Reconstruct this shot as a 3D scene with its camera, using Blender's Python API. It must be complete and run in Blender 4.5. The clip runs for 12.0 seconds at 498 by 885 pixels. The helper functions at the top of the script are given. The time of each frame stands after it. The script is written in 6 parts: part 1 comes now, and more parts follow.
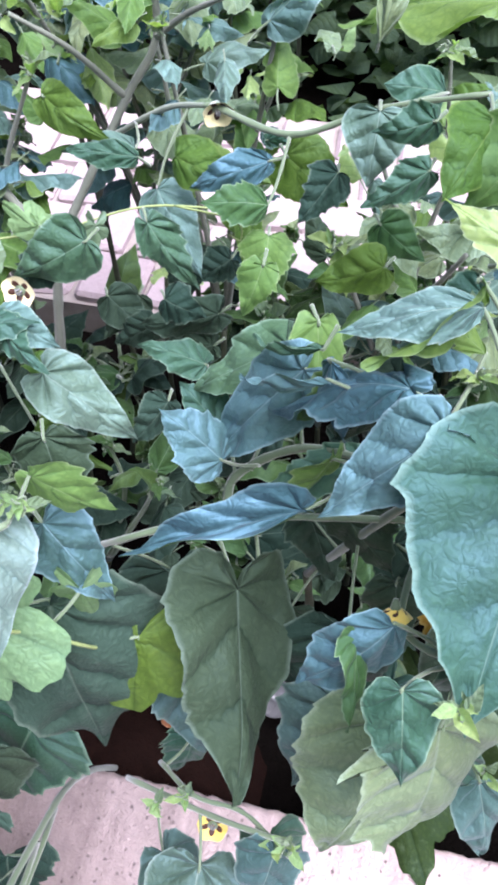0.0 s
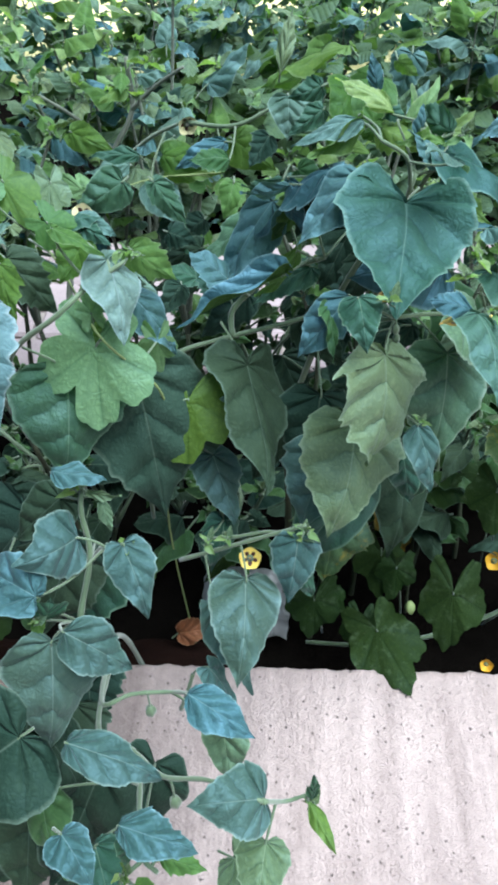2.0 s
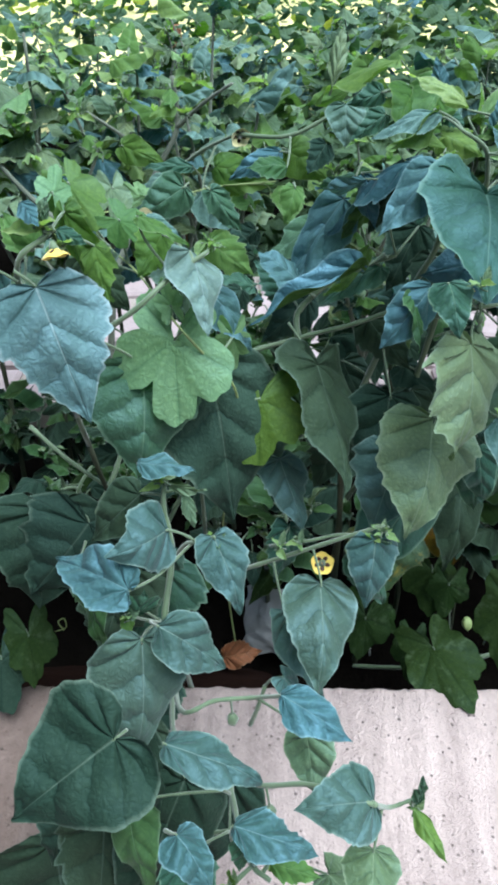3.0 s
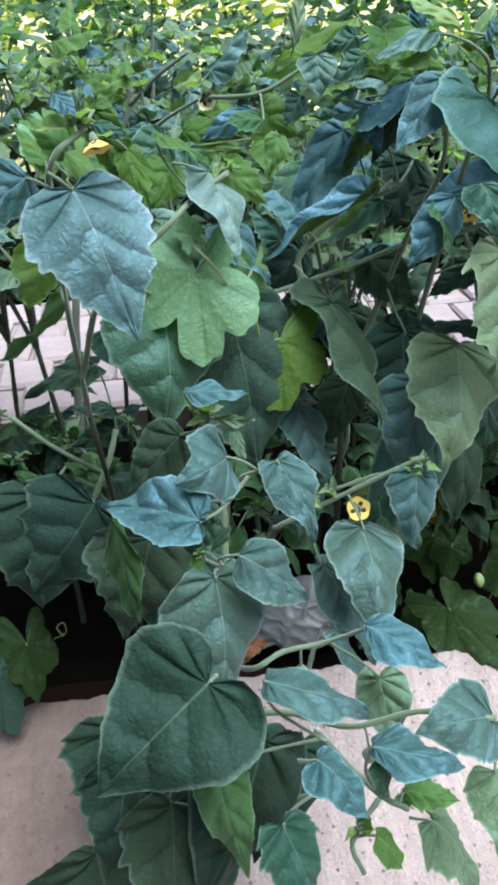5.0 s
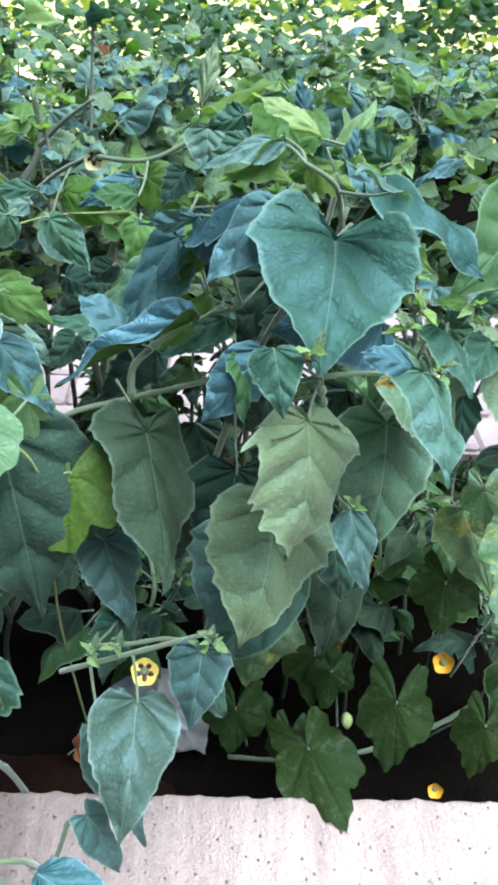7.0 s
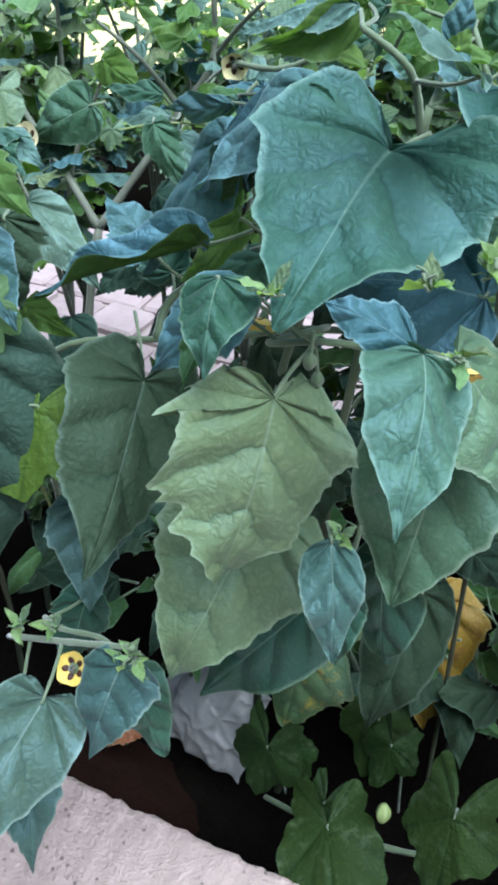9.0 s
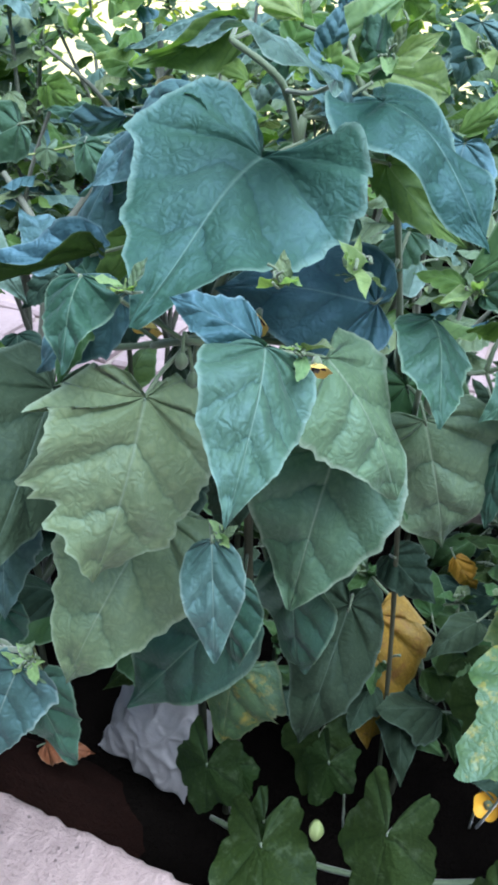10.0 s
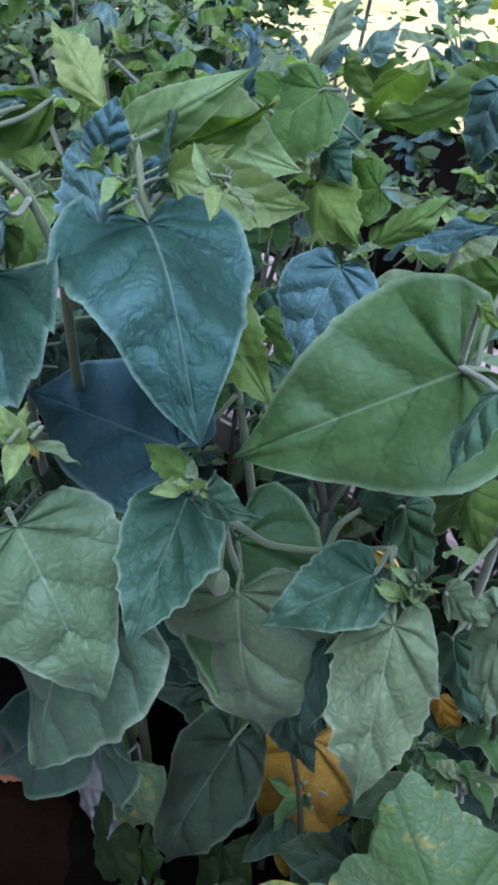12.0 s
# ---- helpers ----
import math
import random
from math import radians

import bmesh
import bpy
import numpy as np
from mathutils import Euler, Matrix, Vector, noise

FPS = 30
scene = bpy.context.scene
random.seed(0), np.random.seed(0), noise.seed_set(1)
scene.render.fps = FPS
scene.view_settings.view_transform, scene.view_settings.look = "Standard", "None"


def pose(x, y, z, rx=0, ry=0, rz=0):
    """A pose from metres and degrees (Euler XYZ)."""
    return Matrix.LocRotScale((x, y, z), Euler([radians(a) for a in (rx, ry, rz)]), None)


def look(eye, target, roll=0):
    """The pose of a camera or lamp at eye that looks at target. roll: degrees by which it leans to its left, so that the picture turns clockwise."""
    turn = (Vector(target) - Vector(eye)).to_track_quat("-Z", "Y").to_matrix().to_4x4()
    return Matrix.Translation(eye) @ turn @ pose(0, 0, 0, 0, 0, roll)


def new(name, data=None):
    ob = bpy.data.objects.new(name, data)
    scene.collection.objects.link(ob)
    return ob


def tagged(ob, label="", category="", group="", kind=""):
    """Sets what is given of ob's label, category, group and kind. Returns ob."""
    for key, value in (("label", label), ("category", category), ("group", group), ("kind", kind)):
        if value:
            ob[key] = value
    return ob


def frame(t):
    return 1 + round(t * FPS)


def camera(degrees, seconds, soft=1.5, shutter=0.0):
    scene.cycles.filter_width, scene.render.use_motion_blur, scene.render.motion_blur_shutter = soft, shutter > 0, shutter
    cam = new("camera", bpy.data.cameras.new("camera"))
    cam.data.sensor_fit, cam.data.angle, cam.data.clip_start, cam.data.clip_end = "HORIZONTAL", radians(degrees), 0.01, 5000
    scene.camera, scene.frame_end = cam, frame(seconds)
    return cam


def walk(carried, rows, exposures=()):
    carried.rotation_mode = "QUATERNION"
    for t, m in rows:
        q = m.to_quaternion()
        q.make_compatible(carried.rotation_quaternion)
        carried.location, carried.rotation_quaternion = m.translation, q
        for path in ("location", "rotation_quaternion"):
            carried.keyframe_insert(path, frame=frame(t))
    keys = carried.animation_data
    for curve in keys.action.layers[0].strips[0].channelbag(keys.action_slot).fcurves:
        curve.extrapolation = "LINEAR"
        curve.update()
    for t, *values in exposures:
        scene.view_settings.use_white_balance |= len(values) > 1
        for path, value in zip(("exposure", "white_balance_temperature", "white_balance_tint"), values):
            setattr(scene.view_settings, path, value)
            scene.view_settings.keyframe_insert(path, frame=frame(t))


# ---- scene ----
cam = camera(34.93, 12.0, soft=3.5)
PATH = [
    (0.0, pose(-0.0313, -0.1696, 0.7641, 37.351, 0.180, 12.436)),
    (0.5, pose(-0.0470, -0.3082, 0.7810, 41.671, 3.228, 5.539)),
    (1.0, pose(-0.0364, -0.3683, 0.7458, 44.721, 1.105, 2.480)),
    (1.5, pose(-0.0430, -0.4714, 0.7566, 50.815, 1.208, 2.578)),
    (2.0, pose(-0.0461, -0.5368, 0.7351, 51.866, 1.234, 2.625)),
    (2.5, pose(-0.0640, -0.5577, 0.7332, 52.944, 1.194, 2.427)),
    (3.0, pose(-0.1137, -0.5514, 0.6954, 55.477, 1.302, 1.579)),
    (3.2, pose(-0.1497, -0.5656, 0.6788, 56.840, 1.346, -0.263)),
    (4.8, pose(-0.2086, -0.5622, 0.6119, 58.561, 2.329, -6.579)),
    (5.0, pose(-0.2100, -0.5585, 0.6121, 58.711, 2.351, -7.310)),
    (5.5, pose(-0.2006, -0.5531, 0.6195, 58.562, 1.926, -7.501)),
    (6.0, pose(-0.1779, -0.5369, 0.6058, 59.051, 0.484, -6.989)),
    (6.5, pose(-0.0801, -0.4909, 0.6371, 57.396, -1.399, -2.704)),
    (7.0, pose(-0.0170, -0.4385, 0.6688, 57.169, -1.676, 0.254)),
    (7.2, pose(-0.0002, -0.4009, 0.6787, 56.394, -1.167, 2.816)),
    (8.8, pose(0.1120, -0.2934, 0.5876, 55.186, -2.589, 22.908)),
    (9.0, pose(0.1162, -0.3039, 0.5944, 56.015, -2.489, 24.107)),
    (9.5, pose(0.1244, -0.3015, 0.5904, 56.942, -2.744, 24.963)),
    (10.0, pose(0.1694, -0.2923, 0.5883, 58.215, -2.424, 24.362)),
    (10.5, pose(0.2040, -0.2528, 0.5993, 59.067, -3.765, 24.110)),
    (11.0, pose(0.2234, -0.1132, 0.6197, 55.312, -4.528, 31.944)),
    (11.5, pose(0.2557, -0.0749, 0.6196, 55.347, -3.373, 38.799)),
    (12.0, pose(0.2763, -0.1048, 0.6287, 55.489, -3.329, 44.202)),
]
walk(cam, PATH, ((0.0, 1.74, 6300, 33), (0.5, 1.55, 6150, 23), (1.5, 1.2, 6050, 9), (2.5, 1.05, 6050, 8), (5.0, 1.12, 6200, 11), (7.0, 1.46, 6150, 10), (9.5, 1.12, 5950, 14), (11.0, 1.28, 5800, 29), (11.5, 0.88, 5750, 26), (12.0, 0.56, 5700, 27)))

# ---- light ----
world = bpy.data.worlds.new("sky")
scene.world = world
world.use_nodes = True
wn = world.node_tree.nodes
sky = wn.new("ShaderNodeTexSky")
sky.sky_type = "NISHITA"
sky.sun_disc = False
sky.sun_elevation = radians(69)
sky.sun_rotation = radians(123)
wn["Background"].inputs["Strength"].default_value = 0.055
world.node_tree.links.new(sky.outputs["Color"], wn["Background"].inputs["Color"])

# broad soft key from above, on the open side: stands in for open sky
sun = new("sun", bpy.data.lights.new("sun", "SUN"))
sun.data.energy = 4.6
sun.data.angle = radians(55)
sun.data.color = (0.90, 0.97, 1.0)
sun.matrix_world = look((1.7, -1.1, 5.2), (0, 0, 0))


# ---- materials ----
def nodes_of(name):
    m = bpy.data.materials.new(name)
    m.use_nodes = True
    n, l = m.node_tree.nodes, m.node_tree.links
    return m, n, l, n["Principled BSDF"]


def math_node(n, l, op, a, b=None, c=None):
    d = n.new("ShaderNodeMath")
    d.operation = op
    for i, v in enumerate((a, b, c)):
        if v is None:
            continue
        if isinstance(v, (int, float)):
            d.inputs[i].default_value = v
        else:
            l.new(v, d.inputs[i])
    return d.outputs[0]


def mix_col(n, l, fac, a, b, mode="MIX"):
    d = n.new("ShaderNodeMix")
    d.data_type, d.blend_type = "RGBA", mode
    for i, v in ((0, fac), (6, a), (7, b)):
        if isinstance(v, (int, float)):
            d.inputs[i].default_value = v
        elif isinstance(v, tuple):
            d.inputs[i].default_value = (*v, 1)
        else:
            l.new(v, d.inputs[i])
    return d.outputs[2]


def noise_tex(n, l, scale, detail=4, rough=0.55, coord=None, w=None):
    d = n.new("ShaderNodeTexNoise")
    d.inputs["Scale"].default_value = scale
    d.inputs["Detail"].default_value = detail
    d.inputs["Roughness"].default_value = rough
    if coord is not None:
        l.new(coord, d.inputs["Vector"])
    return d


def ramp(n, l, src, stops):
    d = n.new("ShaderNodeValToRGB")
    e = d.color_ramp.elements
    while len(e) < len(stops):
        e.new(0.5)
    for k, (p, c) in zip(e, stops):
        k.position, k.color = p, (*c, 1) if len(c) == 3 else c
    l.new(src, d.inputs[0])
    return d.outputs[0]


def leaf_material(name, dark, light, vein, veins=6.5, sheen=0.25, trans=0.2, rough=0.62, blotch=None, bump=0.40, gloss=0.55, sky_tint=(0.55, 0.86, 0.95)):
    """Blade: midrib and side veins along the blade's own coordinates, mottled tissue, fine hair, light let through."""
    m, n, l, p = nodes_of(name)
    uv = n.new("ShaderNodeUVMap").outputs[0]
    sep = n.new("ShaderNodeSeparateXYZ")
    l.new(uv, sep.inputs[0])
    tc = n.new("ShaderNodeTexCoord").outputs["Object"]
    rnd = n.new("ShaderNodeObjectInfo").outputs["Random"]
    ax = math_node(n, l, "ABSOLUTE", sep.outputs[0])
    mid = math_node(n, l, "SUBTRACT", 1.0, math_node(n, l, "MULTIPLY", ax, 30.0))
    mid = math_node(n, l, "MAXIMUM", mid, 0.0)
    warpuv = n.new("ShaderNodeMapping")
    warpuv.inputs["Scale"].default_value = (1.0, 3.0, 1.0)
    l.new(uv, warpuv.inputs[0])
    stray = noise_tex(n, l, 3.2, 3, 0.55, warpuv.outputs[0]).outputs[0]
    along = math_node(n, l, "ADD", math_node(n, l, "MULTIPLY", sep.outputs[1], veins), math_node(n, l, "MULTIPLY", math_node(n, l, "SUBTRACT", stray, 0.5), 0.5))
    along = math_node(n, l, "ADD", along, math_node(n, l, "MULTIPLY", sep.outputs[0], 0.22))
    side = math_node(n, l, "FRACT", along)
    side = math_node(n, l, "ABSOLUTE", math_node(n, l, "SUBTRACT", side, 0.5))
    line = math_node(n, l, "MAXIMUM", math_node(n, l, "SUBTRACT", 1.0, math_node(n, l, "MULTIPLY", math_node(n, l, "SUBTRACT", 0.5, side), 14.0)), 0.0)
    line = math_node(n, l, "MULTIPLY", line, math_node(n, l, "SUBTRACT", 1.0, math_node(n, l, "MULTIPLY", ax, 0.75)))
    veinm = math_node(n, l, "MAXIMUM", mid, math_node(n, l, "MULTIPLY", line, 0.62))
    big = noise_tex(n, l, 34, 3, 0.6, tc).outputs[0]
    fine = noise_tex(n, l, 420, 4, 0.65, tc).outputs[0]
    vor = n.new("ShaderNodeTexVoronoi")
    vor.feature = "DISTANCE_TO_EDGE"
    vor.inputs["Scale"].default_value = 190
    warp = noise_tex(n, l, 120, 2, 0.5, tc).outputs["Color"]
    wv = n.new("ShaderNodeMix")
    wv.data_type = "VECTOR"
    wv.inputs[0].default_value = 0.012
    l.new(tc, wv.inputs[4])
    l.new(warp, wv.inputs[5])
    l.new(wv.outputs[1], vor.inputs["Vector"])
    cell = math_node(n, l, "MINIMUM", math_node(n, l, "MULTIPLY", vor.outputs["Distance"], 2.6), 1.0)
    fac = math_node(n, l, "ADD", math_node(n, l, "MULTIPLY", big, 0.95), math_node(n, l, "MULTIPLY", rnd, 0.6))
    fac = math_node(n, l, "SUBTRACT", math_node(n, l, "ADD", fac, math_node(n, l, "MULTIPLY", fine, 0.3)), 0.47)
    base = mix_col(n, l, fac, dark, light)
    hue = math_node(n, l, "FRACT", math_node(n, l, "MULTIPLY", rnd, 7.31))
    base = mix_col(n, l, 1.0, base, mix_col(n, l, hue, (0.90, 1.0, 1.08), (1.12, 1.02, 0.86)), "MULTIPLY")
    if blotch:
        spot = ramp(n, l, noise_tex(n, l, 55, 5, 0.7, tc).outputs[0], ((0.535, (0, 0, 0)), (0.69, (1, 1, 1))))
        base = mix_col(n, l, spot, base, blotch)
    rim = math_node(n, l, "MULTIPLY", math_node(n, l, "MAXIMUM", math_node(n, l, "SUBTRACT", ax, 0.92), 0.0), 12.0)
    # side veins darkened: the shade in their grooves put into the colour
    base = mix_col(n, l, math_node(n, l, "MULTIPLY", line, 0.85), base, mix_col(n, l, 1.0, base, (0.48, 0.58, 0.58), "MULTIPLY"))
    tint = math_node(n, l, "MAXIMUM", math_node(n, l, "MULTIPLY", mid, 0.75), rim)
    base = mix_col(n, l, tint, base, vein)
    # cell net darkened likewise, as shade in its sunken lines
    net = math_node(n, l, "MULTIPLY", math_node(n, l, "SUBTRACT", 1.0, cell), 0.5)
    base = mix_col(n, l, net, base, mix_col(n, l, 1.0, base, (0.55, 0.62, 0.62), "MULTIPLY"))
    l.new(base, p.inputs["Base Color"])
    rg = math_node(n, l, "ADD", math_node(n, l, "MULTIPLY", fine, 0.25), rough - 0.12)
    l.new(rg, p.inputs["Roughness"])
    p.inputs["IOR"].default_value = 1.6
    # patchy gloss, tinted blue to put the sky's highlights into the blade
    gloss_patch = noise_tex(n, l, 26, 2, 0.5, tc).outputs[0]
    gloss_patch = math_node(n, l, "MULTIPLY", math_node(n, l, "POWER", gloss_patch, 2.0), gloss * 3.4)
    l.new(gloss_patch, p.inputs["Specular IOR Level"])
    p.inputs["Specular Tint"].default_value = (*sky_tint, 1)
    p.inputs["Sheen Weight"].default_value = sheen * 0.25
    p.inputs["Sheen Tint"].default_value = (0.75, 0.9, 1.0, 1)
    p.inputs["Sheen Roughness"].default_value = 0.45
    quilt = math_node(n, l, "SUBTRACT", 1.0, math_node(n, l, "POWER", math_node(n, l, "MULTIPLY", side, 2.0), 2.0))
    quilt = math_node(n, l, "MULTIPLY", math_node(n, l, "SUBTRACT", 1.0, quilt), math_node(n, l, "SUBTRACT", 1.0, math_node(n, l, "MULTIPLY", ax, 0.7)))
    lump = noise_tex(n, l, 130, 2, 0.5, tc).outputs[0]
    h = math_node(n, l, "ADD", math_node(n, l, "MULTIPLY", quilt, -2.0), math_node(n, l, "MULTIPLY", lump, 1.0))
    h = math_node(n, l, "ADD", h, math_node(n, l, "ADD", math_node(n, l, "MULTIPLY", cell, 0.32), math_node(n, l, "MULTIPLY", fine, 0.25)))
    h = math_node(n, l, "SUBTRACT", h, math_node(n, l, "MULTIPLY", veinm, 0.6))
    b = n.new("ShaderNodeBump")
    b.inputs["Strength"].default_value = bump
    b.inputs["Distance"].default_value = 0.0026
    l.new(h, b.inputs["Height"])
    l.new(b.outputs[0], p.inputs["Normal"])
    tr = n.new("ShaderNodeBsdfTranslucent")
    l.new(mix_col(n, l, 1.0, base, (1.4, 1.7, 0.65), "MULTIPLY"), tr.inputs[0])
    mx = n.new("ShaderNodeMixShader")
    mx.inputs[0].default_value = trans
    l.new(p.outputs[0], mx.inputs[1])
    l.new(tr.outputs[0], mx.inputs[2])
    l.new(mx.outputs[0], n["Material Output"].inputs[0])
    return m


def plain_material(name, a, b, scale=60, rough=0.6, bump=0.3, dist=0.001, spec=0.4, sheen=0.0, detail=5):
    m, n, l, p = nodes_of(name)
    tc = n.new("ShaderNodeTexCoord").outputs["Object"]
    rnd = n.new("ShaderNodeObjectInfo").outputs["Random"]
    big = noise_tex(n, l, scale, detail, 0.6, tc).outputs[0]
    fine = noise_tex(n, l, scale * 7, 4, 0.65, tc).outputs[0]
    f = math_node(n, l, "ADD", math_node(n, l, "MULTIPLY", big, 0.9), math_node(n, l, "MULTIPLY", fine, 0.4))
    f = math_node(n, l, "SUBTRACT", math_node(n, l, "ADD", f, math_node(n, l, "MULTIPLY", rnd, 0.3)), 0.3)
    l.new(mix_col(n, l, f, a, b), p.inputs["Base Color"])
    p.inputs["Roughness"].default_value = rough
    p.inputs["Specular IOR Level"].default_value = spec
    p.inputs["Sheen Weight"].default_value = sheen
    bp = n.new("ShaderNodeBump")
    bp.inputs["Strength"].default_value = bump
    bp.inputs["Distance"].default_value = dist
    l.new(math_node(n, l, "ADD", big, math_node(n, l, "MULTIPLY", fine, 0.6)), bp.inputs["Height"])
    l.new(bp.outputs[0], p.inputs["Normal"])
    return m


def concrete_material():
    """Pale cast concrete: trowel streaks across the kerb, sand grain, small pits and grey stains."""
    m, n, l, p = nodes_of("pale_concrete")
    tc = n.new("ShaderNodeTexCoord").outputs["Object"]
    mp = n.new("ShaderNodeMapping")
    mp.inputs["Scale"].default_value = (38, 4, 4)
    l.new(tc, mp.inputs[0])
    streak = noise_tex(n, l, 1.0, 5, 0.6, mp.outputs[0]).outputs[0]
    grain = noise_tex(n, l, 330, 5, 0.7, tc).outputs[0]
    lump = noise_tex(n, l, 90, 5, 0.65, tc).outputs[0]
    stain = noise_tex(n, l, 7, 5, 0.6, tc).outputs[0]
    pit = n.new("ShaderNodeTexVoronoi")
    pit.inputs["Scale"].default_value = 95
    l.new(tc, pit.inputs["Vector"])
    pits = ramp(n, l, math_node(n, l, "ADD", pit.outputs["Distance"], math_node(n, l, "MULTIPLY", grain, 0.25)), ((0.20, (0, 0, 0)), (0.29, (1, 1, 1))))
    f = math_node(n, l, "ADD", math_node(n, l, "MULTIPLY", stain, 0.7), math_node(n, l, "MULTIPLY", streak, 1.25))
    f = math_node(n, l, "SUBTRACT", math_node(n, l, "ADD", f, math_node(n, l, "MULTIPLY", lump, 0.7)), 0.85)
    col = mix_col(n, l, f, (0.36, 0.275, 0.25), (0.77, 0.615, 0.565))
    col = mix_col(n, l, math_node(n, l, "MULTIPLY", math_node(n, l, "SUBTRACT", 1.0, pits), math_node(n, l, "MULTIPLY", stain, 1.5)), col, (0.20, 0.16, 0.15))
    # brown left end of the kerb: the overhanging plants' shadow painted into the colour
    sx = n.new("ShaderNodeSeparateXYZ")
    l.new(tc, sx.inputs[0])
    end_shade = math_node(n, l, "ADD", math_node(n, l, "MULTIPLY", sx.outputs[0], -1.0), math_node(n, l, "MULTIPLY", stain, 0.22))
    end_shade = ramp(n, l, end_shade, ((0.28, (0, 0, 0)), (0.46, (1, 1, 1))))
    col = mix_col(n, l, math_node(n, l, "MULTIPLY", end_shade, 0.8), col, mix_col(n, l, lump, (0.13, 0.085, 0.065), (0.27, 0.19, 0.15)))
    l.new(col, p.inputs["Base Color"])
    p.inputs["Roughness"].default_value = 0.9
    p.inputs["Specular IOR Level"].default_value = 0.2
    h = math_node(n, l, "ADD", math_node(n, l, "MULTIPLY", streak, 1.5), math_node(n, l, "ADD", math_node(n, l, "MULTIPLY", grain, 0.9), math_node(n, l, "ADD", lump, math_node(n, l, "MULTIPLY", pits, 0.4))))
    b = n.new("ShaderNodeBump")
    b.inputs["Strength"].default_value = 1.0
    b.inputs["Distance"].default_value = 0.006
    l.new(h, b.inputs["Height"])
    l.new(b.outputs[0], p.inputs["Normal"])
    return m


LEAF_YOUNG = leaf_material("downy_young_leaf", (0.18, 0.29, 0.11), (0.32, 0.44, 0.19), (0.40, 0.47, 0.28), sheen=0.4, trans=0.42, bump=0.14, gloss=0.5)
# upturned leaves: the blue sky's reflection is put into the base colour
LEAF_BLUE = leaf_material("skylit_blue_leaf", (0.024, 0.070, 0.072), (0.078, 0.160, 0.156), (0.17, 0.27, 0.28), gloss=1.0, sky_tint=(0.40, 0.72, 1.0))
LEAF_TEAL = leaf_material("grey_teal_leaf", (0.048, 0.104, 0.082), (0.112, 0.190, 0.150), (0.22, 0.30, 0.25), sheen=0.35, gloss=0.9)
LEAF_SLATE = leaf_material("slate_green_leaf", (0.042, 0.082, 0.066), (0.092, 0.152, 0.122), (0.20, 0.27, 0.23), sheen=0.35, gloss=0.65, sky_tint=(0.48, 0.80, 1.0))
# pale copy for leaves that catch the sky, its glow put into the colour
LEAF_SKYLIT = leaf_material("skylit_pale_leaf", (0.072, 0.130, 0.122), (0.145, 0.232, 0.218), (0.27, 0.34, 0.34), sheen=0.4, gloss=0.7, sky_tint=(0.55, 0.82, 1.0))
LEAF_DEEP = leaf_material("deep_blue_green_leaf", (0.016, 0.058, 0.038), (0.054, 0.128, 0.086), (0.15, 0.25, 0.20), gloss=0.5, sky_tint=(0.42, 0.78, 1.0))
LEAF_SAGE = leaf_material("sage_green_leaf", (0.072, 0.130, 0.066), (0.142, 0.222, 0.116), (0.24, 0.31, 0.22), sheen=0.35, gloss=0.45)
LEAF_JADE = leaf_material("jade_green_leaf", (0.034, 0.092, 0.066), (0.075, 0.158, 0.116), (0.18, 0.28, 0.22), gloss=0.55, sky_tint=(0.48, 0.80, 1.0))
LEAF_MID = leaf_material("broad_green_leaf", (0.030, 0.082, 0.024), (0.088, 0.160, 0.048), (0.17, 0.26, 0.15), bump=0.2, gloss=0.3)
LEAF = leaf_material("velvety_leaf", (0.016, 0.056, 0.032), (0.062, 0.134, 0.070), (0.16, 0.25, 0.17))
LEAF_PALE = leaf_material("pale_hairy_leaf", (0.096, 0.148, 0.074), (0.180, 0.240, 0.124), (0.24, 0.31, 0.20), sheen=0.4, gloss=0.5)
LEAF_GREEN = leaf_material("young_green_leaf", (0.072, 0.150, 0.034), (0.150, 0.250, 0.066), (0.22, 0.31, 0.14), sheen=0.2, trans=0.34, bump=0.2, gloss=0.3)
# inner and lower leaves: a darker copy with their shade in the base colour
LEAF_DARK = leaf_material("shade_dark_leaf", (0.016, 0.034, 0.022), (0.042, 0.070, 0.046), (0.095, 0.135, 0.10), sheen=0.05, trans=0.06, gloss=0.1)
LEAF_VINE = leaf_material("vine_leaf", (0.14, 0.25, 0.11), (0.24, 0.38, 0.18), (0.26, 0.36, 0.16), veins=5.0, sheen=0.15, trans=0.35, gloss=0.5)
# olive copy of the vine leaf, with the shade put into its colour
LEAF_OLIVE = leaf_material("shaded_vine_leaf", (0.056, 0.120, 0.018), (0.112, 0.190, 0.036), (0.13, 0.20, 0.05), veins=5.0, sheen=0.1, trans=0.35, gloss=0.25)
# low leaves: the canopy's shade is put into this darkened base colour
LEAF_CUKE = leaf_material("cucumber_leaf", (0.016, 0.035, 0.008), (0.040, 0.068, 0.018), (0.14, 0.18, 0.09), veins=5.0, sheen=0.1, trans=0.25, blotch=(0.075, 0.11, 0.05), gloss=0.12)
LEAF_SICK = leaf_material("yellowing_leaf", (0.055, 0.115, 0.032), (0.12, 0.185, 0.062), (0.22, 0.27, 0.12), veins=5.0, trans=0.25, blotch=(0.38, 0.30, 0.03), gloss=0.75)
LEAF_YELLOW = leaf_material("withered_yellow_leaf", (0.30, 0.17, 0.02), (0.42, 0.26, 0.04), (0.45, 0.32, 0.10), sheen=0.0, trans=0.3, blotch=(0.28, 0.13, 0.03), gloss=0.3)
